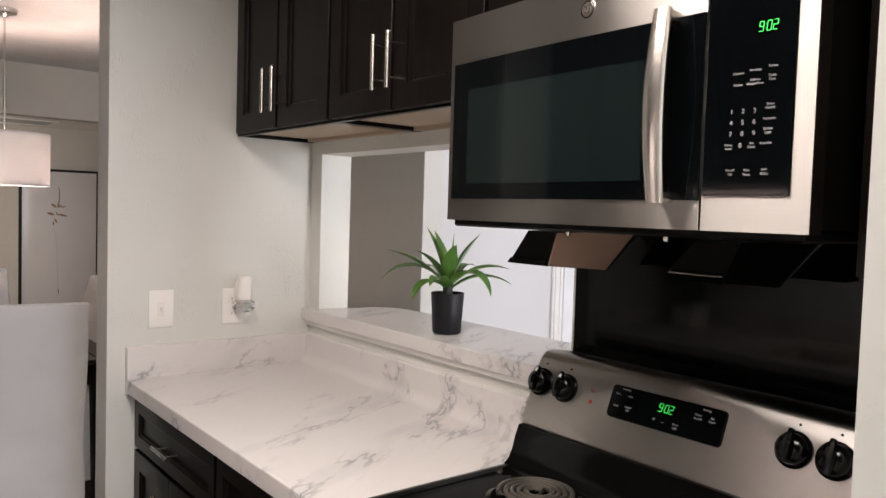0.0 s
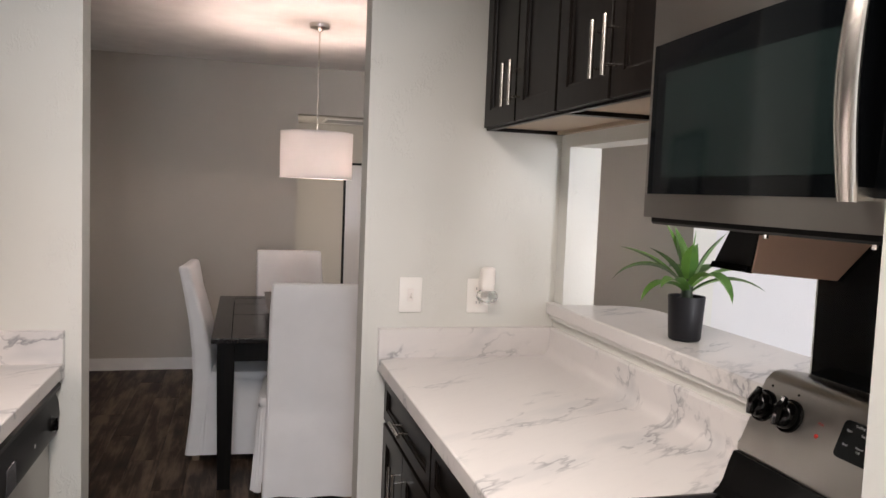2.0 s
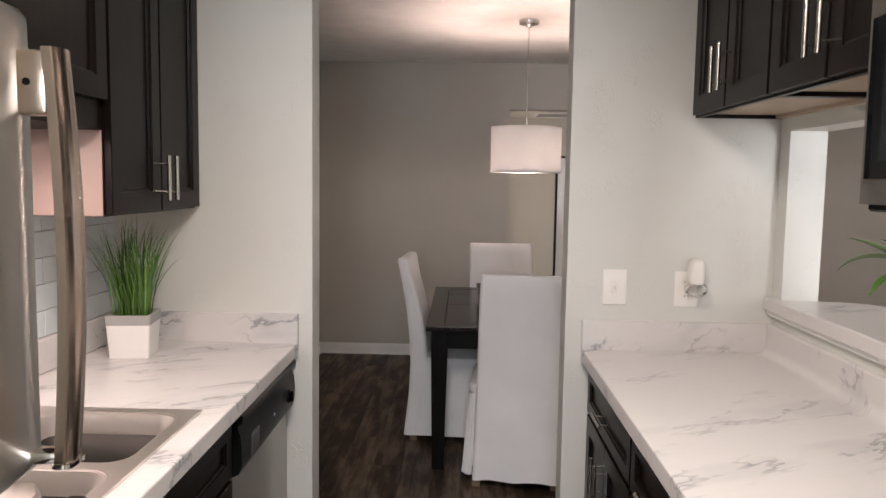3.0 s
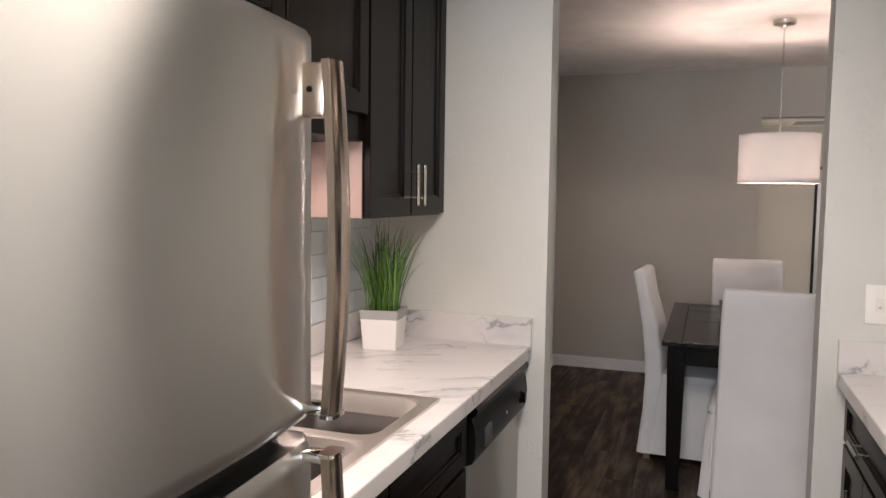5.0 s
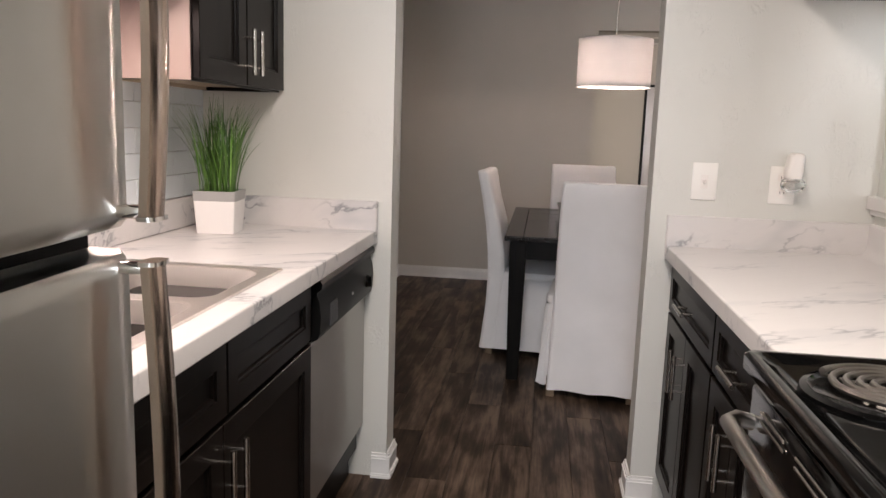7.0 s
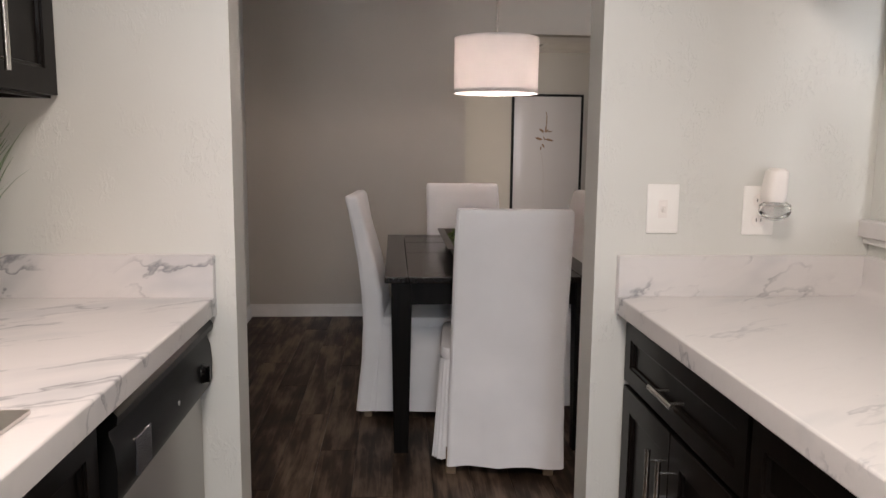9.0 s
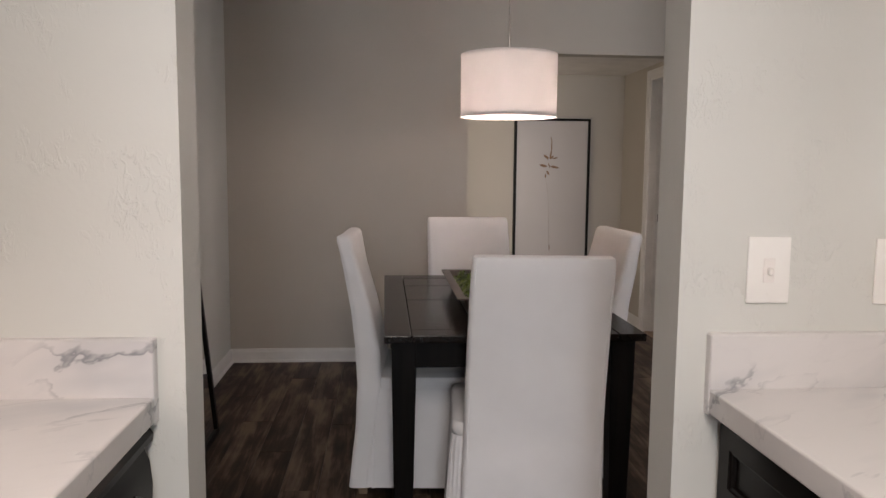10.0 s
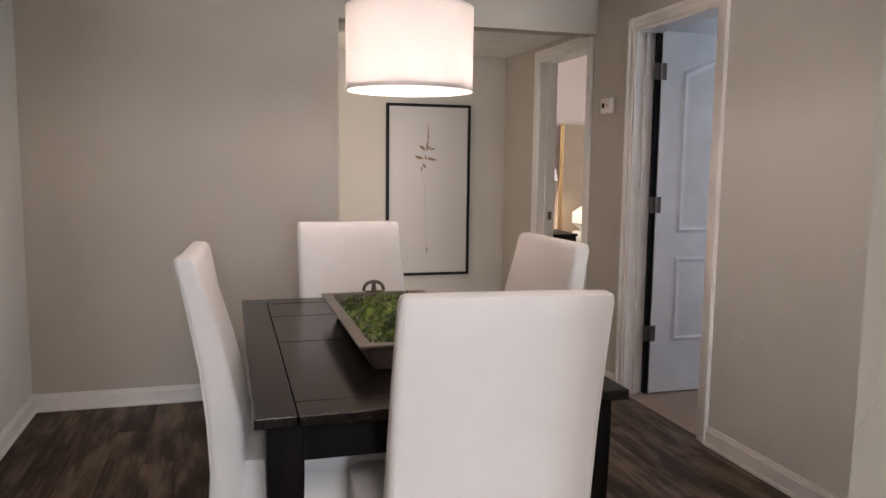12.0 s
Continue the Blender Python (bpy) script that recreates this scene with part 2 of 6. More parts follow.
def leaf_mat(name, lo, hi, scale=40.0, island=0.5, low=0.2, high=0.8):
    m, nt, b = nodes_of(name)
    geo = nt.nodes.new("ShaderNodeNewGeometry")
    mp = coords(nt)
    n = add(nt, "ShaderNodeTexNoise", Scale=scale, Detail=3.0)
    nt.links.new(mp.outputs[0], n.inputs["Vector"])
    s = nt.nodes.new("ShaderNodeMath")
    s.operation = "MULTIPLY_ADD"
    s.inputs[1].default_value = island
    nt.links.new(geo.outputs["Random Per Island"], s.inputs[0])
    h = nt.nodes.new("ShaderNodeMath")
    h.operation = "MULTIPLY"
    h.inputs[1].default_value = 1.0 - island
    nt.links.new(n.outputs[0], h.inputs[0])
    nt.links.new(h.outputs[0], s.inputs[2])
    r = ramp(nt, [(low, lo), (high, hi)])
    nt.links.new(s.outputs[0], r.inputs[0])
    nt.links.new(r.outputs[0], b.inputs["Base Color"])
    b.inputs["Roughness"].default_value = 0.33
    return m


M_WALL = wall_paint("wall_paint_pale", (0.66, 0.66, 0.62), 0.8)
M_GREIGE = wall_paint("wall_paint_greige", (0.505, 0.472, 0.42), 0.35)
M_WHITEWALL = wall_paint("wall_paint_white", (0.66, 0.66, 0.67), 0.6)
M_CEIL = plain("ceiling_paint", (0.78, 0.76, 0.74), 0.8, bump=0.3, bscale=60)
M_TRIM = plain("trim_paint", (0.80, 0.79, 0.77), 0.35, bump=0.03)
M_DOOR = plain("door_paint", (0.80, 0.81, 0.83), 0.35, bump=0.04, bscale=90)
M_MARBLE = marble("marble_laminate")
M_PLANK = plank_wood("plank_floor")
M_CAB = dark_wood("espresso_cabinet", (0.0035, 0.0026, 0.0022), (0.009, 0.0065, 0.0052), "z", 0.31, 0.06, spec=0.13)
M_CABIN = plain("cabinet_underside", (0.42, 0.33, 0.24), 0.55)
M_TABLE = dark_wood("distressed_table", (0.004, 0.003, 0.0025), (0.014, 0.009, 0.007), "y", 0.22, 0.7, wear=0.5, spec=0.20)
M_TLEG = dark_wood("table_leg_wood", (0.003, 0.0025, 0.002), (0.008, 0.006, 0.005), "z", 0.45, 0.2, spec=0.12)
M_STEEL = brushed("brushed_steel", (0.56, 0.54, 0.51), 0.33, (5, 5, 900), 0.95)
M_STEELV = brushed("fridge_steel", (0.60, 0.59, 0.555), 0.30, (6, 6, 900), 1.0)
M_STEELM = brushed("microwave_steel", (0.42, 0.405, 0.38), 0.38, (5, 5, 900), 0.95)
M_NICKEL = brushed("satin_nickel", (0.74, 0.70, 0.65), 0.25, (200, 200, 6))
M_HANDLE = brushed("brown_steel", (0.54, 0.43, 0.355), 0.21, (160, 160, 4))
M_CHROME = plain("chrome", (0.80, 0.77, 0.73), 0.12, 1.0, var=0.02)
M_SINK = brushed("sink_steel", (0.80, 0.75, 0.71), 0.42, (40, 900, 40))
M_BLACK = plain("black_enamel", (0.003, 0.003, 0.003), 0.09, var=0.2, spec=0.27)
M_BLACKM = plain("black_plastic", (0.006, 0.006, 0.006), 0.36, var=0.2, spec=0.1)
M_BGLASS = plain("black_glass", (0.002, 0.0025, 0.003), 0.06, var=0.2, spec=0.16)
M_MWIN = plain("oven_window_glass", (0.006, 0.010, 0.010), 0.08, var=0.1, spec=0.3)
M_COIL = plain("burner_coil_metal", (0.20, 0.185, 0.165), 0.33, 0.8)
M_WARMREF = plain("amber_reflection", (0.78, 0.52, 0.40), 0.42, 0.25)
M_SIDE = plain("rosy_side", (0.36, 0.265, 0.235), 0.35)
M_PLATE = plain("ivory_plastic", (0.86, 0.84, 0.80), 0.32, var=0.02)
M_GREEN = glow("green_digits", (0.06, 0.9, 0.14), 0.5)
M_LABEL = plain("pale_print", (0.42, 0.42, 0.42), 0.6, var=0.02)
M_RED = plain("red_print", (0.5, 0.03, 0.02), 0.6, var=0.02)
M_CLOTH = fabric("white_slipcover", (0.86, 0.85, 0.85))
M_SHADE = fabric("lamp_shade_linen", (0.81, 0.80, 0.795), 0.118)
M_BULB = glow("frosted_bulb", (1.0, 0.80, 0.68), 10.0)
M_DIFF = fabric("lamp_diffuser", (0.93, 0.88, 0.85), 0.22)
M_BAFFLE = fabric("ceiling_baffle_cloth", (0.93, 0.90, 0.88), 0.5)
M_MIRROR = plain("mirror_glass", (0.93, 0.94, 0.93), 0.02, 1.0, var=0.0)
M_FRAME = dark_wood("black_frame_wood", (0.004, 0.003, 0.0025), (0.009, 0.007, 0.006), "z", 0.45, 0.1, spec=0.15)
M_PAPER = plain("picture_paper", (0.47, 0.435, 0.41), 0.38, var=0.03, scale=2.0, coat=0.12)
M_SEPIA = plain("sepia_ink", (0.20, 0.11, 0.055), 0.5, var=0.4, scale=40)
M_STALK = plain("pale_ink", (0.42, 0.38, 0.33), 0.5, var=0.1, scale=40)
M_TILE = plain("glazed_white_tile", (0.70, 0.75, 0.78), 0.12, var=0.03)
M_GROUT = plain("grout", (0.50, 0.51, 0.50), 0.85)
M_POTB = plain("black_pot", (0.008, 0.008, 0.010), 0.45, var=0.2, bump=0.1, spec=0.25)
M_POTW = plain("white_ceramic", (0.82, 0.80, 0.78), 0.4, var=0.02)
M_POTG = plain("grey_ceramic", (0.36, 0.36, 0.35), 0.5, var=0.05)
M_SOIL = plain("dark_soil", (0.03, 0.022, 0.016), 0.9, bump=0.6, bscale=120)
M_LEAF = leaf_mat("agave_leaf", (0.006, 0.034, 0.014), (0.15, 0.31, 0.05), 14)
M_STEM = plain("dark_stem", (0.014, 0.030, 0.012), 0.6, var=0.3, scale=40)
M_GRASS = leaf_mat("grass_blade", (0.025, 0.085, 0.012), (0.13, 0.27, 0.045), 12)
M_MOSS = leaf_mat("moss_tuft", (0.005, 0.024, 0.004), (0.27, 0.38, 0.06), 22, 0.25, 0.36, 0.70)
M_TRAY = plain("dark_tray_metal", (0.125, 0.105, 0.094), 0.40, 0.4, var=0.25, scale=14, bump=0.1)
M_HINGE = plain("dark_hinge_metal", (0.16, 0.14, 0.13), 0.35, 0.9)
M_GLASS = glassy("clear_glass")
M_CARPET = plain("beige_carpet", (0.30, 0.22, 0.17), 0.95, var=0.2, scale=120, bump=1.0, bscale=260)
M_HEAD = plain("upholstered_headboard", (0.42, 0.34, 0.26), 0.8, var=0.06, bump=0.3)
M_GOLD = plain("brass_edge", (0.75, 0.55, 0.28), 0.3, 1.0)
M_PINKW = wall_paint("wall_paint_bedroom", (0.66, 0.58, 0.55), 0.4)
M_STUB = wall_paint("wall_paint_stub", (0.66, 0.65, 0.61), 0.10)
M_FOOT = plain("pale_wood_foot", (0.23, 0.16, 0.10), 0.6)
M_WAX = plain("wax_plastic", (0.84, 0.80, 0.76), 0.35, var=0.02)
M_PANE = glow("window_pane", (0.80, 0.88, 1.0), 1.6)


# ---- building helpers ----
def B():
    return bmesh.new()


def box(bm, x0, x1, y0, y1, z0, z1, bevel=0.0, seg=1):
    r = bmesh.ops.create_cube(bm, size=1.0, matrix=Matrix.Translation(((x0 + x1) / 2, (y0 + y1) / 2, (z0 + z1) / 2)) @ Matrix.Diagonal((abs(x1 - x0), abs(y1 - y0), abs(z1 - z0), 1)))
    if bevel:
        edges = list({e for v in r["verts"] for e in v.link_edges})
        bmesh.ops.bevel(bm, geom=edges, offset=bevel, segments=seg, affect="EDGES", profile=0.5)
    return bm


def tube(bm, pts, radius, sides=10, cap=True):
    """A round bar along points; radius may be one number or one for each point."""
    pts = [Vector(p) for p in pts]
    rings = []
    a = None
    for i, p in enumerate(pts):
        d = (pts[min(i + 1, len(pts) - 1)] - pts[max(i - 1, 0)]).normalized()
        if a is None:
            a = d.cross(Vector((0, 0, 1)))
            if a.length < 0.2:
                a = d.cross(Vector((1, 0, 0)))
        a = (a - d * a.dot(d)).normalized()
        b = a.cross(d).normalized()
        r = radius[i] if isinstance(radius, (list, tuple)) else radius
        rings.append([bm.verts.new(p + (a * math.cos(2 * math.pi * k / sides) + b * math.sin(2 * math.pi * k / sides)) * r) for k in range(sides)])
    for r0, r1 in zip(rings, rings[1:]):
        for k in range(sides):
            bm.faces.new((r0[k], r0[(k + 1) % sides], r1[(k + 1) % sides], r1[k]))
    if cap:
        bm.faces.new(rings[0][::-1])
        bm.faces.new(rings[-1])
    return bm


def turned(bm, profile, cx, cy, sides=32, cap=True):
    """A turned shape round the upright through (cx, cy); profile: rows of (radius, z)."""
    rings = [[bm.verts.new((cx + r * math.cos(2 * math.pi * k / sides), cy + r * math.sin(2 * math.pi * k / sides), z)) for k in range(sides)] for r, z in profile]
    for r0, r1 in zip(rings, rings[1:]):
        for k in range(sides):
            bm.faces.new((r0[k], r0[(k + 1) % sides], r1[(k + 1) % sides], r1[k]))
    if cap:
        bm.faces.new(rings[0][::-1])
        bm.faces.new(rings[-1])
    return bm


def rounded(hx, hy, r, n=5):
    r = min(r, hx, hy)
    out = []
    for cx, cy, a0 in ((hx - r, hy - r, 0), (-hx + r, hy - r, 90), (-hx + r, -hy + r, 180), (hx - r, -hy + r, 270)):
        for k in range(n):
            a = radians(a0 + 90 * k / (n - 1))
            out.append((cx + r * math.cos(a), cy + r * math.sin(a)))
    return out


def loft(bm, sections, n=5, cap=True):
    """Rounded rectangles stacked in z: rows of (z, cx, cy, half x, half y, corner radius)."""
    rings = []
    for z, cx, cy, hx, hy, r in sections:
        rings.append([bm.verts.new((cx + px, cy + py, z)) for px, py in rounded(hx, hy, r, n)])
    m = len(rings[0])
    for r0, r1 in zip(rings, rings[1:]):
        for k in range(m):
            bm.faces.new((r0[k], r0[(k + 1) % m], r1[(k + 1) % m], r1[k]))
    if cap:
        bm.faces.new(rings[0][::-1])
        bm.faces.new(rings[-1])
    return bm


def prism_y(bm, profile, y0, y1):
    """A profile in (x, z), drawn out along y."""
    a = [bm.verts.new((x, y0, z)) for x, z in profile]
    b = [bm.verts.new((x, y1, z)) for x, z in profile]
    n = len(profile)
    for k in range(n):
        bm.faces.new((a[k], a[(k + 1) % n], b[(k + 1) % n], b[k]))
    bm.faces.new(a[::-1])
    bm.faces.new(b)
    return bm


def flat_z(bm, outline, z0, z1):
    """An outline in (x, y), given thickness in z."""
    a = [bm.verts.new((x, y, z0)) for x, y in outline]
    b = [bm.verts.new((x, y, z1)) for x, y in outline]
    n = len(outline)
    for k in range(n):
        bm.faces.new((a[k], a[(k + 1) % n], b[(k + 1) % n], b[k]))
    bm.faces.new(a[::-1])
    bm.faces.new(b)
    return bm


def mesh_of(name, bm, material, smooth=False):
    bmesh.ops.recalc_face_normals(bm, faces=bm.faces[:])
    me = bpy.data.meshes.new(name)
    bm.to_mesh(me)
    bm.free()
    me.materials.append(material)
    if smooth:
        for p in me.polygons:
            p.use_smooth = True
        me.set_sharp_from_angle(angle=radians(42))
    return me


WORLD_AT = {}


def thing(name, at, label, category, group="", kind=""):
    """An Empty at a thing's base, to hold its parts."""
    ob = new(name)
    ob.location = at
    ob.empty_display_size = 0.05
    WORLD_AT[ob] = Matrix.Translation(at)
    return tagged(ob, label, category, group, kind)


def part(name, bm, material, parent, label="", smooth=False):
    ob = new(name, mesh_of(name, bm, material, smooth))
    ob.parent = parent
    ob.matrix_parent_inverse = WORLD_AT.get(parent, Matrix()).inverted()
    if label:
        tagged(ob, label)
    return ob


def solid(name, bm, material, label, category, kind="", group="", smooth=False):
    return tagged(new(name, mesh_of(name, bm, material, smooth)), label, category, group, kind)


def lettering(text, size, m, material, parent, name="lettering", align="CENTER"):
    c = bpy.data.curves.new(name, "FONT")
    c.body, c.size, c.extrude, c.align_x, c.align_y = text, size, 0.0002, align, "CENTER"
    tmp = bpy.data.objects.new(name, c)
    scene.collection.objects.link(tmp)
    bpy.context.view_layer.update()
    me = bpy.data.meshes.new_from_object(tmp.evaluated_get(bpy.context.evaluated_depsgraph_get()))
    bpy.data.objects.remove(tmp)
    me.transform(m)
    me.materials.clear()
    me.materials.append(material)
    ob = new(name, me)
    ob.parent = parent
    ob.matrix_parent_inverse = WORLD_AT.get(parent, Matrix()).inverted()
    return ob


def clock_digits(text, size, m, material, parent):
    """Slanted seven-segment figures, centred, drawn in the plane of m."""
    on = {"9": "abcdfg", "0": "abcdef", "2": "abged"}
    t = size * 0.075
    w, h = size * 0.46, size
    bars = {"a": (0, w, h, h), "b": (w, w, h / 2, h), "c": (w, w, 0, h / 2), "d": (0, w, 0, 0), "e": (0, 0, 0, h / 2), "f": (0, 0, h / 2, h), "g": (0, w, h / 2, h / 2)}
    bm = B()
    x = -1.5 * w * 1.0 - size * 0.33
    for ch in text:
        if ch == ":":
            for z in (0.3, 0.7):
                box(bm, x - t / 2, x + t / 2, h * z - t / 2, h * z + t / 2, 0, 0.0004)
            x += size * 0.18
            continue
        for key in on[ch]:
            x0, x1, y0, y1 = bars[key]
            g = t * 0.65
            box(bm, x + x0 - t / 2 + (g if x1 > x0 else 0), x + x1 + t / 2 - (g if x1 > x0 else 0), y0 - t / 2 + (g if y1 > y0 else 0), y1 + t / 2 - (g if y1 > y0 else 0), 0, 0.0004)
        x += w + size * 0.22
    for v in bm.verts:
        v.co.x += 0.12 * v.co.y
        v.co.y -= h / 2
    bmesh.ops.transform(bm, matrix=m, verts=bm.verts[:])
    return part("clock_digits", bm, material, parent, "lit green clock figures")


# ---- the setting ----
CEIL = 2.45
XL, XR = 0.27, 3.40          # side walls of the dining room
YK0, YK1 = 3.435, 3.555       # wall between kitchen and dining room
YF = 7.171                    # far wall of the dining room
XP0, XP1 = 2.53, 2.65         # wall with the pass-through
YH = 8.69                     # end of the hall
YR = 3.913                    # living room wall beyond the dining room
DY = ((7.265, 8.02), (5.98, 6.715))   # doorways in the east wall


def wall(name, boxes, material, label="painted interior wall"):
    bm = B()
    for b in boxes:
        box(bm, *b)
    return solid(name, bm, material, label, "wall", "structure")


wall("wall_west", [(XL - 0.12, XL, -2.0, YF, 0, CEIL)], M_WALL, "pale grey textured wall along kitchen and dining room")
wall("wall_kitchen_end_west", [(XL, 0.96, YK0, YK1, 0, CEIL)], M_WALL, "pale grey textured wall end beside the dining opening")
wall("wall_kitchen_end_east", [(1.833, XP1, YK0, YK1, 0, CEIL)], M_WALL, "pale grey textured wall with switch and outlet")
wall("wall_pass", [(XP0, XP1, 1.195, YK0, 0, 1.062), (XP0, XP1, 1.195, YK0, 1.66, CEIL), (XP0, XP1, 3.362, YK0, 1.062, 1.66), (XP0, XP1, 1.195, 2.165, 1.062, 1.66)], M_WALL, "kitchen wall with a pass-through opening over the counter")
# the long run southward is unseen, added for the refrigerator door to mirror
wall("wall_stub", [(1.82, XP1, 1.085, 1.195, 0, CEIL), (1.70, 1.82, -0.6, 1.195, 0, CEIL)], M_STUB, "pale painted wall end beside the range")
wall("wall_far", [(XL - 0.12, 1.85, YF, YF + 0.12, 0, CEIL), (1.85, XR, YF, YF + 0.12, 2.075, CEIL)], M_GREIGE, "greige dining room wall with header over the hall")
# the opening and the space behind it are unseen, added for a fill lamp
wall("wall_hall_west", [(1.73, 1.85, YF + 0.12, 7.56, 0, 2.13), (1.73, 1.85, 8.20, YH, 0, 2.13), (1.73, 1.85, 7.56, 8.20, 2.03, 2.13)], M_GREIGE, "greige hall wall with an added opening for a fill lamp")
wall("wall_fill_recess", [(XL - 0.12, 1.73, YH, YH + 0.12, 0, CEIL), (XL - 0.12, XL, YF + 0.12, YH, 0, CEIL), (1.73, 1.85, YF + 0.12, YH, 2.13, CEIL)], M_GREIGE, "greige walls added round the hall fill lamp")
wall("wall_hall_end", [(1.73, XR + 0.12, YH, YH + 0.12, 0, CEIL)], M_GREIGE, "greige wall at the end of the hall")
# same wall plane as wall_east; the paler colour holds its stronger light
wall("wall_east_lit", [(XR, XR + 0.12, YR, 5.98, 0, CEIL)], M_WALL, "textured dining room wall, coloured paler for the light on it")
wall("wall_east", [(XR, XR + 0.12, 5.98, 6.715, 2.03, CEIL), (XR, XR + 0.12, 6.715, 7.265, 0, CEIL),
                   (XR, XR + 0.12, 7.265, 8.02, 2.03, CEIL), (XR, XR + 0.12, 8.02, YH, 0, CEIL)], M_GREIGE, "greige wall with two doorways")
wall("wall_living_return", [(XR + 0.12, 5.50, YR, YR + 0.12, 0, CEIL)], M_WHITEWALL, "white wall of the living room")
wall("wall_living_east", [(5.50, 5.62, -2.0, YR + 0.12, 0, CEIL)], M_WHITEWALL, "white daylit living room wall")
wall("wall_south", [(XL - 0.12, 5.62, -2.12, -2.0, 0, 0.4), (XL - 0.12, 5.62, -2.12, -2.0, 2.3, CEIL), (XL - 0.12, 1.0, -2.12, -2.0, 0.4, 2.3), (1.7, 2.85, -2.12, -2.0, 0.4, 2.3), (4.35, 5.62, -2.12, -2.0, 0.4, 2.3)], M_WHITEWALL, "white wall with two windows")
wall("wall_bath", [(XR + 0.12, 5.5, 6.92, 7.04, 0, CEIL), (5.5, 5.62, 4.9, 7.04, 0, CEIL), (XR + 0.12, 5.62, 4.78, 4.90, 0, CEIL)], M_WHITEWALL, "white walls of a side room")
wall("wall_bedroom", [(XR + 0.12, 6.6, 9.88, 10.0, 0, CEIL), (6.48, 6.6, 7.04, 9.88, 0, CEIL), (XR, XR + 0.12, YH + 0.12, 10.0, 0, CEIL), (5.62, 6.6, 6.92, 7.04, 0, CEIL)], M_PINKW, "pale rosy bedroom wall")

bm = B()
box(bm, XL - 0.12, 6.6, -2.12, 10.0, CEIL, CEIL + 0.1)
solid("ceiling", bm, M_CEIL, "white painted ceiling", "ceiling", "structure")
bm = B()
box(bm, 1.85, XR, YF + 0.12, YH, 2.13, 2.20)
solid("ceiling_hall", bm, M_CEIL, "lowered white hall ceiling", "ceiling", "structure")
bm = B()
box(bm, XL - 0.12, 6.6, -2.12, 10.0, -0.12, -0.008)
floor = solid("floor", bm, M_PLANK, "dark brown wood-look plank floor", "floor", "structure")
bm = B()
box(bm, XR + 0.01, 6.48, 4.9, 9.88, -0.008, 0.006)
solid("carpet", bm, M_CARPET, "beige cut-pile bedroom carpet", "carpet", "structure")
bm = B()
box(bm, XP1 + 0.6, 5.50, -2.0, YR, -0.008, 0.004)
solid("carpet_living", bm, M_CARPET, "beige living room carpet", "carpet", "structure")

# windows in the south wall
for i, (x0, x1) in enumerate(((1.0, 1.7), (2.85, 4.35))):
    w = thing("window_%d" % (i + 1), (x0, -2.06, 0.4), "white framed window in daylight", "window", kind="structure")
    bm = B()
    for q in ((x0, x1, 0.4, 0.45), (x0, x1, 2.25, 2.3), (x0, x0 + 0.05, 0.45, 2.25), (x1 - 0.05, x1, 0.45, 2.25), (x0 + 0.05, x1 - 0.05, 1.33, 1.37)):
        box(bm, q[0], q[1], -2.09, -2.03, q[2], q[3])
    part("window_frame", bm, M_TRIM, w)
    bm = B()
    box(bm, x0 + 0.05, x1 - 0.05, -2.08, -2.07, 0.45, 2.25)
    part("pane", bm, M_PANE, w)


# ---- baseboards: a stepped profile ----
def baseboard(name, p0, p1, normal):
    """From p0 to p1 along a wall, standing out along normal."""
    bm = B()
    (x0, y0), (x1, y1) = p0, p1
    nx, ny = normal
    for t, z0, z1 in ((0.020, 0.0, 0.010), (0.017, 0.010, 0.016), (0.012, 0.016, 0.066), (0.0145, 0.066, 0.073), (0.010, 0.073, 0.082), (0.006, 0.082, 0.092)):
        if nx:
            box(bm, x0, x0 + nx * t, y0, y1, z0, z1)
        else:
            box(bm, x0, x1, y0, y0 + ny * t, z0, z1)
    return solid(name, bm, M_TRIM, "white stepped baseboard", "baseboard", "structure")


baseboard("baseboard", (XL, YK1 + 0.014), (XL, YF - 0.014), (1, 0))
baseboard("baseboard", (XL, YF), (1.85, YF), (0, -1))
baseboard("baseboard", (XL, YK1), (0.96, YK1), (0, 1))
baseboard("baseboard", (1.833, YK1), (XP1, YK1), (0, 1))
baseboard("baseboard", (0.96, YK0 - 0.014), (0.96, YK1 + 0.014), (1, 0))
baseboard("baseboard", (0.905, YK0), (0.974, YK0), (0, -1))
baseboard("baseboard", (1.833, YK0 - 0.014), (1.833, YK1 + 0.014), (-1, 0))
baseboard("baseboard", (1.819, YK0), (1.91, YK0), (0, -1))
baseboard("baseboard", (1.85, YF - 0.014), (1.85, 7.56), (1, 0))
baseboard("baseboard", (1.85, 8.20), (1.85, YH), (1, 0))
baseboard("baseboard", (1.864, YH), (XR, YH), (0, -1))
baseboard("baseboard", (XR, YR), (XR, 5.918), (-1, 0))
baseboard("baseboard", (XR, 6.777), (XR, 7.203), (-1, 0))
baseboard("baseboard", (XR, 8.082), (XR, YH - 0.014), (-1, 0))


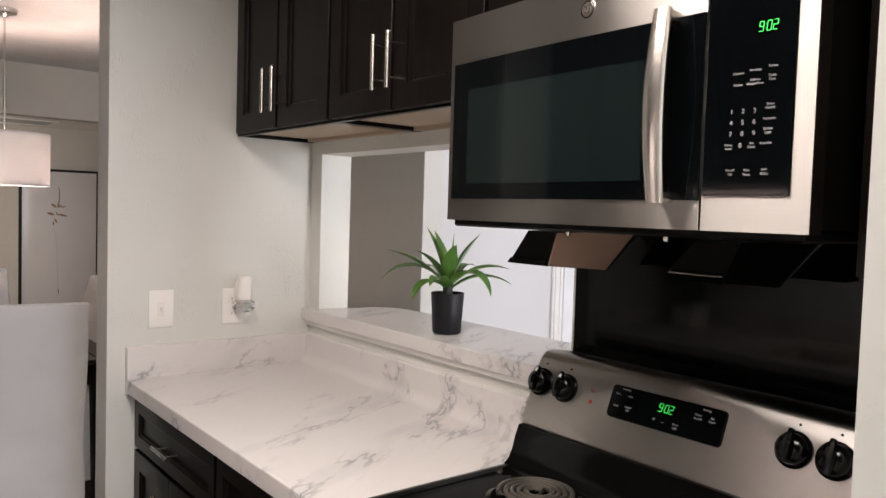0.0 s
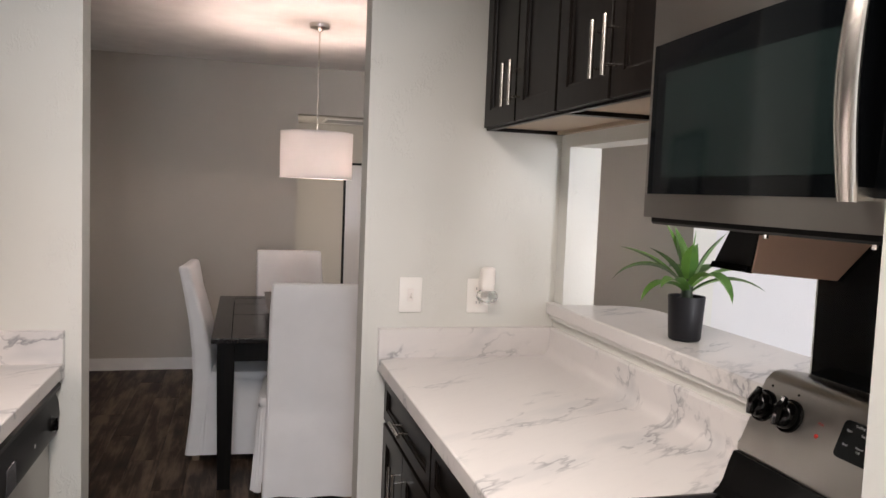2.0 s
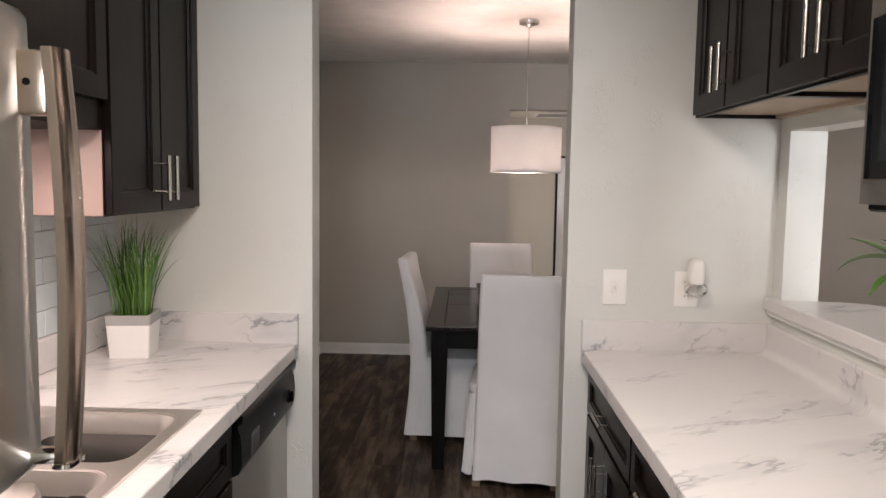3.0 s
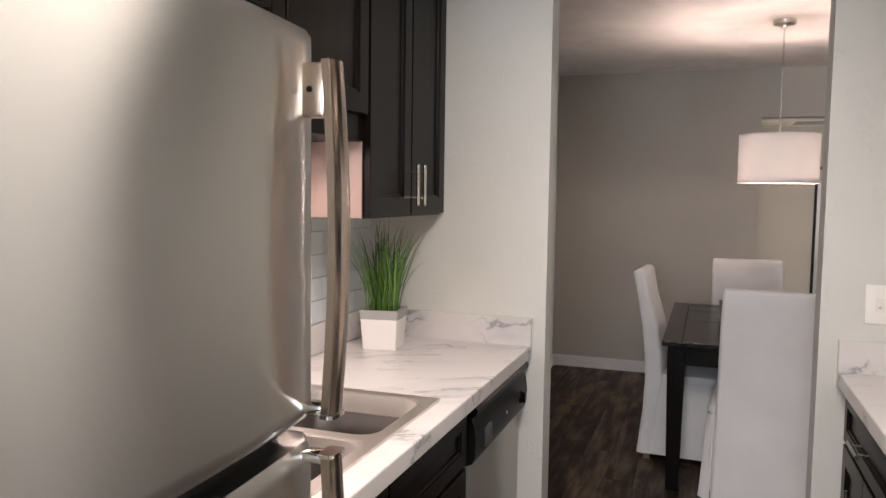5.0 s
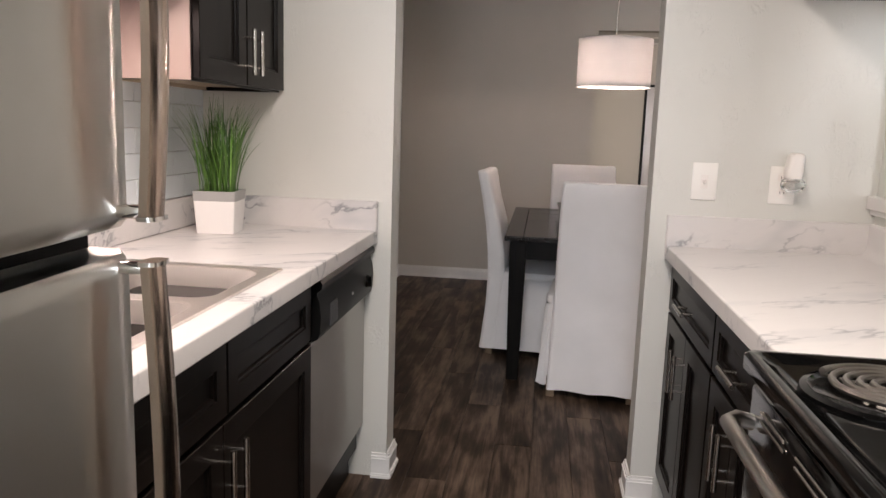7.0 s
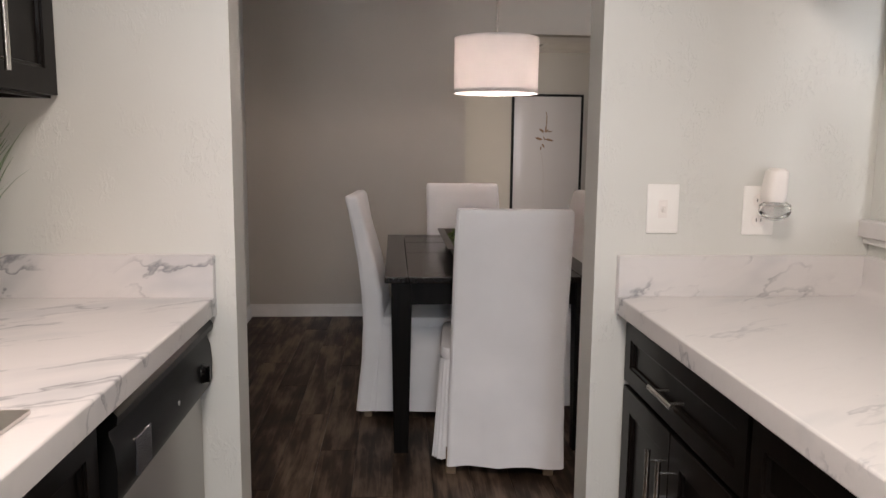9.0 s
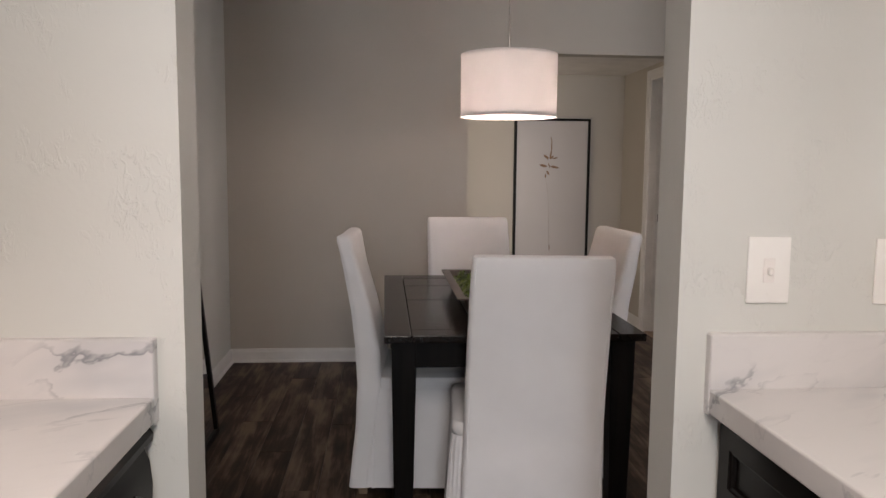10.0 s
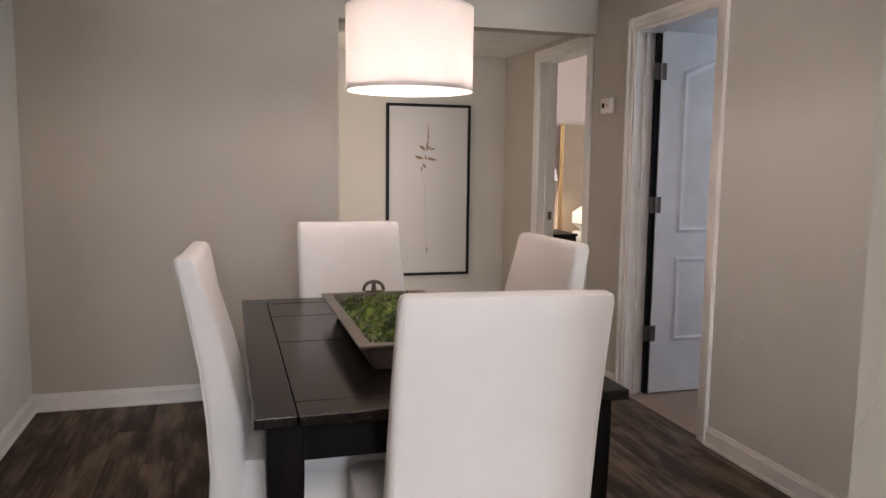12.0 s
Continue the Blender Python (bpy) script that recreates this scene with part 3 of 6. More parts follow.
# ---- door casings and jambs in the east wall ----
def doorway(name, y0, y1, top):
    d = thing(name, (XR, (y0 + y1) / 2, 0), "white painted door casing and jamb", "door frame", kind="structure")
    for side, (a, b) in (("casing", (y0 - 0.062, y0 - 0.002)), ("casing", (y1 + 0.002, y1 + 0.062))):
        bm = B()
        box(bm, XR - 0.013, XR, a, b, 0, top + 0.062, 0.003)
        inner = b if a < y0 else a
        s = -1 if a < y0 else 1
        box(bm, XR - 0.019, XR - 0.013, min(inner + s * 0.036, inner + s * 0.058), max(inner + s * 0.036, inner + s * 0.058), 0, top + 0.060, 0.002)
        part(side, bm, M_TRIM, d)
    bm = B()
    box(bm, XR - 0.013, XR, y0 - 0.002, y1 + 0.002, top + 0.002, top + 0.062, 0.003)
    box(bm, XR - 0.019, XR - 0.013, y0 - 0.002, y1 + 0.002, top + 0.038, top + 0.060, 0.002)
    part("head_casing", bm, M_TRIM, d)
    bm = B()
    box(bm, XR - 0.006, XR + 0.126, y0 - 0.002, y0 + 0.018, 0, top)
    box(bm, XR + 0.05, XR + 0.075, y0 + 0.018, y0 + 0.030, 0, top - 0.018)
    part("jamb", bm, M_TRIM, d)
    bm = B()
    box(bm, XR - 0.006, XR + 0.126, y1 - 0.018, y1 + 0.002, 0, top)
    box(bm, XR + 0.05, XR + 0.075, y1 - 0.030, y1 - 0.018, 0, top - 0.018)
    part("jamb", bm, M_TRIM, d)
    bm = B()
    box(bm, XR - 0.006, XR + 0.126, y0 + 0.018, y1 - 0.018, top - 0.018, top + 0.002)
    part("head_jamb", bm, M_TRIM, d)
    return d


doorway("door_frame_1", *DY[0], 2.03)
doorway("door_frame_2", *DY[1], 2.03)
bm = B()
box(bm, XR + 0.080, XR + 0.108, 7.998, 8.0025, 0.90, 0.96, 0.001)
box(bm, XR + 0.088, XR + 0.100, 7.9955, 7.9985, 0.92, 0.94)
solid("strike_plate", bm, M_HINGE, "small metal strike plate on the door jamb", "strike plate")


def panel_ridge(bm, outline, y, w, d):
    """A raised moulding round an outline in (x, z) on a door face at y."""
    n = len(outline)
    cx = sum(p[0] for p in outline) / n
    cz = sum(p[1] for p in outline) / n

    def inset(p, k):
        dx, dz = cx - p[0], cz - p[1]
        return p[0] + math.copysign(min(k, abs(dx)), dx), p[1] + math.copysign(min(k, abs(dz)), dz)
    rings = [[bm.verts.new((inset(p, k)[0], yy, inset(p, k)[1])) for p in outline] for k, yy in ((0, y), (w * 0.35, y - d), (w * 0.65, y - d), (w, y + d * 0.4), (w * 1.9, y - d * 0.5))]
    for a, b in zip(rings, rings[1:]):
        for k in range(n):
            bm.faces.new((a[k], a[(k + 1) % n], b[(k + 1) % n], b[k]))
    bm.faces.new(rings[-1])


leaf_door = thing("door_2", (3.53, 6.68, 0.012), "open white two-panel interior door", "door", kind="structure")
LFY = 6.658
bm = B()
box(bm, 3.533, 4.245, LFY, LFY + 0.034, 0.014, 2.022, 0.002)
part("leaf", bm, M_DOOR, leaf_door)
bm = B()
arch = [(3.665, 0.928), (4.113, 0.928), (4.113, 1.815)] + [(4.113 - 0.448 * k / 12, 1.815 + 0.075 * math.sin(math.pi * k / 12) ** 1.5) for k in range(1, 12)] + [(3.665, 1.815)]
panel_ridge(bm, arch, LFY, 0.03, 0.008)
part("raised_panel", bm, M_DOOR, leaf_door, smooth=True)
bm = B()
panel_ridge(bm, [(3.665, 0.31), (4.113, 0.31), (4.113, 0.792), (3.665, 0.792)], LFY, 0.03, 0.008)
part("raised_panel", bm, M_DOOR, leaf_door, smooth=True)
for z in (0.36, 1.084, 1.808):
    bm = B()
    tube(bm, [(3.522, LFY - 0.004, z - 0.045), (3.522, LFY - 0.004, z + 0.045)], 0.007, 8)
    box(bm, 3.484, 3.5185, LFY + 0.002, LFY + 0.005, z - 0.045, z + 0.045, 0.001)
    box(bm, 3.526, 3.560, LFY - 0.003, LFY - 0.0005, z - 0.045, z + 0.045, 0.001)
    part("hinge", bm, M_HINGE, leaf_door, "dark metal butt hinge")
# black strip stands in for the shade in the gap beside the hinges
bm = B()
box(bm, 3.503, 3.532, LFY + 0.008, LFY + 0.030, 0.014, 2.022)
part("edge_seal", bm, M_BLACKM, leaf_door, "black strip standing in for shade in the hinge gap")

# return air vent in the hall ceiling
vent = thing("ceiling_vent", (2.35, 8.25, 2.13), "white slatted return air vent in the hall ceiling", "vent")
bm = B()
for q in ((2.15, 2.62, 8.02, 8.05), (2.15, 2.62, 8.43, 8.46), (2.15, 2.18, 8.05, 8.43), (2.59, 2.62, 8.05, 8.43)):
    box(bm, *q, 2.120, 2.1295)
part("vent_frame", bm, M_TRIM, vent)
for k in range(13):
    bm = B()
    box(bm, 2.18, 2.59, 8.06 + 0.028 * k, 8.07 + 0.028 * k, 2.122, 2.1285)
    part("slat", bm, M_POTG, vent)

# thermostat
th = thing("thermostat", (XR, 6.985, 1.60), "white wall thermostat with a small dark display", "thermostat")
bm = B()
box(bm, XR - 0.028, XR, 6.925, 7.045, 1.595, 1.685, 0.006, 2)
part("body", bm, M_PLATE, th)
bm = B()
box(bm, XR - 0.0295, XR - 0.027, 6.998, 7.026, 1.628, 1.658)
part("display", bm, M_BLACKM, th)
bm = B()
box(bm, XR - 0.030, XR - 0.0275, 6.962, 6.968, 1.635, 1.651)
part("lever", bm, M_RED, th)


# ---- kitchen: cabinets ----
def bar_handle(parent, side, x, y, z, length, upright, r=0.006, off=0.034):
    """A bar pull on two posts; side: +1 for fronts that face +x."""
    bm = B()
    xo = x + side * off
    h = length / 2
    if upright:
        tube(bm, [(xo, y, z - h), (xo, y, z + h)], r, 10)
        for s in (-0.62, 0.62):
            tube(bm, [(x, y, z + s * h), (xo, y, z + s * h)], r * 0.62, 8)
    else:
        tube(bm, [(xo, y - h, z), (xo, y + h, z)], r, 10)
        for s in (-0.62, 0.62):
            tube(bm, [(x, y + s * h, z), (xo, y + s * h, z)], r * 0.62, 8)
    return part("handle", bm, M_NICKEL, parent, "satin nickel bar handle", smooth=True)


def front(parent, name, side, x, y0, y1, z0, z1, rail=0.055, thick=0.02):
    """A shaker front in one piece: rails, a stepped lip and a sunk panel, on a carcass whose face is at x."""
    bm = B()
    g = 0.0015
    y0, y1, z0, z1 = y0 + g, y1 - g, z0 + g, z1 - g
    rings = []
    for inset, d in ((0, 0), (0, thick - 0.0015), (0.0015, thick), (rail, thick), (rail + 0.001, thick - 0.004), (rail + 0.007, thick - 0.005), (rail + 0.009, thick - 0.011)):
        xx = x + side * d
        rings.append([bm.verts.new((xx, a, b)) for a, b in ((y0 + inset, z0 + inset), (y1 - inset, z0 + inset), (y1 - inset, z1 - inset), (y0 + inset, z1 - inset))])
    for r0, r1 in zip(rings, rings[1:]):
        for k in range(4):
            bm.faces.new((r0[k], r0[(k + 1) % 4], r1[(k + 1) % 4], r1[k]))
    bm.faces.new(rings[0][::-1])
    bm.faces.new(rings[-1])
    return part(name, bm, M_CAB, parent)


def carcass(name, label, side, x0, x1, y0, y1, z0, z1, toe=False, open_under=False):
    c = thing(name, ((x0 + x1) / 2, (y0 + y1) / 2, z0 if not toe else 0), label, "cabinet")
    bm = B()
    if open_under:
        t = 0.016
        box(bm, x0, x1, y0, y0 + t, z0, z1)
        box(bm, x0, x1, y1 - t, y1, z0, z1)
        box(bm, x0, x1, y0 + t, y1 - t, z0 + 0.022, z1)
        xa, xb = (x1 - t, x1) if side > 0 else (x0, x0 + t)
        box(bm, xa, xb, y0 + t, y1 - t, z0, z0 + 0.022)
    else:
        box(bm, x0, x1, y0, y1, z0, z1)
    part("body", bm, M_CAB, c)
    if open_under:
        bm = B()
        box(bm, x0 + 0.016, x1 - 0.016, y0 + 0.016, y1 - 0.016, z0 + 0.012, z0 + 0.0215)
        xa = x1 - 0.028 if side < 0 else x0 + 0.002
        box(bm, xa, xa + 0.026, y0 + 0.016, y1 - 0.016, z0 + 0.001, z0 + 0.012)
        part("underside", bm, M_CABIN, c, "bare wood underside")
    if toe:
        bm = B()
        xa, xb = (x0, x1 - 0.07) if side > 0 else (x0 + 0.07, x1)
        box(bm, xa, xb, y0 + 0.001, y1 - 0.001, 0, z0)
        part("toe_kick", bm, M_CAB, c)
    return c


# uppers on the pass-through wall
c = carcass("upper_cabinet", "short dark espresso wall cabinet with two doors over the pass-through", -1, 2.245, XP0, 2.795, YK0, 1.703, 2.42, open_under=True)
for y0, y1, hy in ((2.795, 3.103, 3.128 - 0.058), (3.103, YK0, 3.135)):
    d = front(c, "door", -1, 2.245, y0 + 0.004, y1 - 0.004 if y1 < YK0 else y1 - 0.03, 1.708, 2.41)
    bar_handle(d, -1, 2.225, hy, 1.818, 0.132, True)
c = carcass("upper_cabinet", "short dark espresso wall cabinet with two doors beside the microwave", -1, 2.245, XP0, 2.16, 2.793, 1.703, 2.42, open_under=True)
for y0, y1, hy in ((2.16, 2.493, 2.462), (2.493, 2.793, 2.524)):
    d = front(c, "door", -1, 2.245, y0 + 0.004, y1 - 0.004, 1.708, 2.41)
    bar_handle(d, -1, 2.225, hy, 1.82, 0.132, True)
c = carcass("upper_cabinet", "small dark espresso cabinet above the microwave", -1, 2.245, XP0, 1.426, 2.158, 1.845, 2.42)
for y0, y1 in ((1.426, 1.79), (1.79, 2.158)):
    front(c, "door", -1, 2.245, y0 + 0.004, y1 - 0.004, 1.85, 2.41)
c = carcass("upper_cabinet", "narrow dark espresso wall cabinet beside the microwave", -1, 2.245, XP0, 1.197, 1.422, 1.395, 2.42)
d = front(c, "door", -1, 2.245, 1.20, 1.42, 1.40, 2.41)
bar_handle(d, -1, 2.225, 1.385, 1.50, 0.132, True)

# base cabinets on that side
c = carcass("base_cabinet", "dark espresso base cabinet with one drawer and two doors", -1, 1.935, XP0, 2.762, YK0, 0.10, 0.872, toe=True)
d = front(c, "drawer_front", -1, 1.935, 2.766, YK0 - 0.012, 0.70, 0.855, rail=0.04)
bar_handle(d, -1, 1.915, 3.078, 0.775, 0.132, False)
for y0, y1, hy in ((2.766, 3.098, 3.067), (3.098, YK0 - 0.012, 3.130)):
    d = front(c, "door", -1, 1.935, y0, y1, 0.115, 0.690)
    bar_handle(d, -1, 1.915, hy, 0.575, 0.132, True)
c = carcass("base_cabinet", "dark espresso base cabinet beside the range, drawer over two doors", -1, 1.935, XP0, 2.172, 2.760, 0.10, 0.872, toe=True)
d = front(c, "drawer_front", -1, 1.935, 2.19, 2.756, 0.70, 0.855, rail=0.04)
bar_handle(d, -1, 1.915, 2.49, 0.772, 0.132, False)
for y0, y1, hy in ((2.19, 2.521, 2.493), (2.521, 2.756, 2.550)):
    d = front(c, "door", -1, 1.935, y0, y1, 0.115, 0.690)
    bar_handle(d, -1, 1.915, hy, 0.575, 0.132, True)

# worktop with its upstands
top = thing("countertop", (2.2, 2.8, 0.875), "white marble-look laminate worktop with upstands", "countertop")
def postformed(front, back, z_top, z_up, thick=0.047, nose=0.005, cove=0.034):
    """Profile in (x, z): a rolled front edge, a flat top and a coved upstand against the wall."""
    d = 1 if back > front else -1
    prof = [(back, z_top - thick), (front + d * 0.004, z_top - thick), (front, z_top - thick + 0.004)]
    prof += [(front + d * nose * (1 - math.cos(radians(a))), z_top - nose + nose * math.sin(radians(a))) for a in range(0, 91, 15)]
    xc = back - d * (0.020 + cove)
    prof += [(xc + d * cove * math.sin(radians(a)), z_top + cove * (1 - math.cos(radians(a)))) for a in range(0, 91, 15)]
    prof += [(back - d * 0.020, z_up - 0.005), (back - d * 0.015, z_up), (back, z_up)]
    return prof


bm = B()
prism_y(bm, postformed(1.890, XP0, 0.915, 1.016), 2.170, YK0 - 0.021)
part("worktop", bm, M_MARBLE, top, smooth=True)
bm = B()
box(bm, 1.888, XP0 - 0.001, YK0 - 0.020, YK0 + 0.002, 0.866, 1.016, 0.0025)
part("upstand", bm, M_MARBLE, top)

# bar ledge in the pass-through, with a rounded far corner
bm = B()
rr = 0.12
corner = [(2.83 - rr + rr * math.cos(a), 3.345 - rr + rr * math.sin(a)) for a in [radians(90 * k / 8) for k in range(9)]]
ledge = thing("bar_ledge", (2.66, 2.77, 1.064), "white marble-look bar ledge in the pass-through", "ledge")
flat_z(bm, [(2.503, 2.170), (2.83, 2.170)] + corner + [(XP1, 3.345), (XP1, 3.360), (XP0, 3.360), (XP0, YK0 - 0.001), (2.503, YK0 - 0.001)], 1.064, 1.106)
bmesh.ops.bevel(bm, geom=[e for e in bm.edges if abs(e.verts[0].co.z - e.verts[1].co.z) < 1e-5], offset=0.003, segments=1, affect="EDGES")
part("slab", bm, M_MARBLE, ledge)
bm = B()
box(bm, 2.5005, 2.5028, 2.171, YK0 - 0.001, 1.0645, 1.1035, 0.0008)
part("edge_band", bm, M_MARBLE, ledge)
bm = B()
box(bm, 2.512, XP0 - 0.0005, 2.172, YK0 - 0.001, 1.046, 1.0635, 0.003)
part("support_strip", bm, M_TRIM, ledge, "painted strip under the ledge")

# ---- range ----
rg = thing("range", (2.17, 1.79, 0), "stainless and black electric coil range", "range")
RY0, RY1 = 1.428, 2.164
bm = B()
box(bm, 1.872, 2.51, RY0, RY1, 0.02, 0.895)
part("body", bm, M_BLACKM, rg)
bm = B()
# cooktop: raised rolled edge round a sunk plate
ccx, ccy, chx, chy = 2.111, (RY0 + RY1) / 2, 0.289, (RY1 - RY0) / 2
loft(bm, [(0.893, ccx, ccy, chx - 0.006, chy - 0.004, 0.014), (0.900, ccx, ccy, chx, chy, 0.016), (0.922, ccx, ccy, chx, chy, 0.016), (0.928, ccx, ccy, chx - 0.006, chy - 0.006, 0.016),
          (0.928, ccx, ccy, chx - 0.016, chy - 0.016, 0.02), (0.922, ccx, ccy, chx - 0.024, chy - 0.024, 0.03), (0.915, ccx, ccy, chx - 0.034, chy - 0.034, 0.03)], 6)
cooktop = part("cooktop", bm, M_BLACK, rg, "glossy black enamel cooktop", smooth=True)
WORLD_AT[cooktop] = Matrix()
for bx, by, br in ((1.985, 1.985, 0.100), (2.245, 1.985, 0.078), (1.985, 1.62, 0.078), (2.245, 1.62, 0.100)):
    bm = B()
    turned(bm, [(br + 0.022, 0.9155), (br + 0.022, 0.921), (br + 0.012, 0.924), (br + 0.004, 0.918), (br * 0.5, 0.9165), (0.01, 0.9162)], bx, by, 40)
    pan = part("drip_pan", bm, M_BLACK, rg, smooth=True)
    bm = B()
    turns = 4.4
    pts = []
    for k in range(150):
        u = k / 149
        a = 2 * math.pi * turns * u
        r = 0.018 + (br - 0.022) * u
        pts.append((bx + r * math.cos(a), by + r * math.sin(a), 0.935))
    tube(bm, pts, 0.0056, 8)
    for k in range(3):
        a = radians(120 * k + 20)
        tube(bm, [(bx, by, 0.928), (bx + br * math.cos(a), by + br * math.sin(a), 0.928)], 0.003, 6)
    part("burner_coil", bm, M_COIL, rg, smooth=True)
bm = B()
bg = [(2.374, 1.008), (2.372, 1.014), (2.427, 1.147), (2.443, 1.162), (2.464, 1.166), (2.52, 1.157), (2.52, 1.008)]
prism_y(bm, bg, RY0 - 0.004, RY1 + 0.010)
bmesh.ops.bevel(bm, geom=[e for e in bm.edges if abs(e.verts[0].co.y - e.verts[1].co.y) < 1e-6], offset=0.012, segments=3, affect="EDGES")
part("backguard", bm, M_STEEL, rg, "brushed stainless control panel", smooth=True)
bm = B()
prism_y(bm, [(2.322, 0.915), (2.326, 0.928), (2.338, 0.938), (2.347, 0.955), (2.356, 0.985), (2.366, 1.0075), (2.51, 1.0075), (2.51, 0.915)], RY0 + 0.002, RY1 - 0.001)
part("backguard_base", bm, M_BLACK, rg, smooth=True)


def on_panel(y, u, lift=0.0):
    """A place on the sloped control panel: u is the height along the slope, from 0 to 1."""
    x = 2.368 + 0.056 * u
    z = 1.000 + 0.140 * u
    return Vector((x - 0.928 * lift, y, z + 0.371 * lift))


PANEL_M = Matrix(((0, 0.371, -0.928, 0), (-1, 0, 0, 0), (0, 0.928, 0.371, 0), (0, 0, 0, 1)))
bm = B()
pts = rounded(0.125, 0.0335, 0.009, 4)
verts = [bm.verts.new(PANEL_M @ Vector((px, py, 0.0)) + on_panel(1.8205, 0.73)) for px, py in pts]
top_v = [bm.verts.new(PANEL_M @ Vector((px * 0.99, py * 0.97, 0.0075)) + on_panel(1.8205, 0.73)) for px, py in pts]
for k in range(16):
    bm.faces.new((verts[k], verts[(k + 1) % 16], top_v[(k + 1) % 16], top_v[k]))
bm.faces.new(top_v)
bm.faces.new(verts[::-1])
disp = part("control_display", bm, M_BGLASS, rg, "black glass display panel")


clock_digits("9:02", 0.0150, Matrix.Translation(on_panel(1.9455 - 0.25 * 0.52, 0.73 + (0.0335 - 0.067 * 0.36) / 0.151, 0.0082)) @ PANEL_M, M_GREEN, disp)


def panel_text(text, size, y, u, material):
    lettering(text, size, Matrix.Translation(on_panel(y, u, 0.0082)) @ PANEL_M, material, disp)


for t, along, down in (("Cooking", 0.14, 0.10), ("Bake", 0.07, 0.27), ("Start", 0.19, 0.28), ("Broil", 0.075, 0.63), ("Cancel", 0.19, 0.60), ("Off", 0.19, 0.70), ("+", 0.44, 0.72), ("-", 0.52, 0.74), ("Oven", 0.63, 0.72), ("Light", 0.63, 0.82),
                       ("Settings", 0.85, 0.12), ("Timer", 0.79, 0.30), ("On/Off", 0.79, 0.40), ("Set", 0.905, 0.30), ("Clock", 0.905, 0.40)):
    size = {"+": 0.012, "-": 0.012}.get(t, 0.0056)
    panel_text(t, size, 1.9455 - 0.25 * along, 0.73 + (0.0335 - 0.067 * down) / 0.151, M_LABEL)
for y in (2.137, 2.067, 1.572, 1.506):
    bm = B()
    q = on_panel(y, 0.72)
    nrm = Vector((-0.928, 0, 0.371))
    tube(bm, [q - nrm * 0.002, q + nrm * 0.006], 0.031, 20)
    tube(bm, [q + nrm * 0.006, q + nrm * 0.014, q + nrm * 0.022, q + nrm * 0.026], [0.027, 0.026, 0.024, 0.019], 20)
    up = Vector((0.371, 0, 0.928))
    tube(bm, [q + nrm * 0.026 - up * 0.024, q + nrm * 0.031 + up * 0.0, q + nrm * 0.026 + up * 0.030], [0.007, 0.010, 0.005], 8)
    part("knob", bm, M_BLACK, rg, "glossy black control knob", smooth=True)
lettering("Hot", 0.008, Matrix.Translation(on_panel(1.995, 0.78, 0.001)) @ PANEL_M, M_RED, rg, "warning_print")
bm = B()
tube(bm, [on_panel(1.995, 0.63, 0.0), on_panel(1.995, 0.63, 0.002)], 0.004, 10)
part("indicator", bm, M_RED, rg)
for y, u in ((2.137, 1.0), (2.067, 1.0), (1.572, 1.0), (1.506, 1.0)):
    bm = B()
    tube(bm, [on_panel(y, u, 0.0), on_panel(y, u, 0.001)], 0.0025, 8)
    part("dial_mark", bm, M_BLACKM, rg)
bm = B()
tube(bm, [Vector((2.350, 1.745, 0.958)), Vector((2.341, 1.745, 0.960))], 0.011, 16)
part("badge", bm, M_CHROME, rg, "small round chrome badge", smooth=True)
# oven door with vent slots, window and handle
bm = B()
box(bm, 1.842, 1.872, RY0 + 0.006, RY1 - 0.006, 0.20, 0.872, 0.006, 2)
odoor = part("oven_door", bm, M_BLACK, rg, smooth=True)
bm = B()
box(bm, 1.8405, 1.8425, RY0 + 0.10, RY1 - 0.10, 0.34, 0.66)
part("oven_window", bm, M_BGLASS, odoor)
bm = B()
pts = [(1.842, RY1 - 0.035, 0.812), (1.815, RY1 - 0.035, 0.818), (1.797, RY1 - 0.055, 0.818)]
pts += [(1.797, RY1 - 0.055 - (RY1 - RY0 - 0.11) * k / 6, 0.818) for k in range(1, 7)] + [(1.815, RY0 + 0.035, 0.818), (1.842, RY0 + 0.035, 0.812)]
tube(bm, pts, 0.014, 12)
part("oven_handle", bm, M_STEEL, odoor, "curved stainless oven handle", smooth=True)
for g in range(4):
    for r in range(2):
        bm = B()
        y1 = RY1 - 0.075 - g * 0.17
        box(bm, 1.838, 1.8425, y1 - 0.12, y1, 0.842 - 0.014 * r, 0.848 - 0.014 * r, 0.0015)
        part("vent_slot", bm, M_NICKEL, odoor)
bm = B()
box(bm, 1.846, 1.872, RY0 + 0.006, RY1 - 0.006, 0.04, 0.192, 0.006, 2)
part("drawer_front", bm, M_BLACK, rg)
# black panel behind the range
bm = B()
box(bm, XP0 - 0.008, XP0 - 0.001, 1.425, 2.152, 0.93, 1.46)
solid("range_backsplash", bm, M_BGLASS, "glossy black panel behind the range", "backsplash", "structure")

# ---- microwave ----
mw = thing("microwave", (2.30, 1.79, 1.455), "stainless over-the-range microwave with black glass door", "microwave")
MX, MY0, MY1, MZ0, MZ1 = 2.120, 1.437, 2.148, 1.455, 1.838
bm = B()
box(bm, MX + 0.03, XP0, MY0 + 0.002, MY1 - 0.002, MZ0 + 0.006, MZ1)
part("body", bm, M_BLACKM, mw)
bm = B()
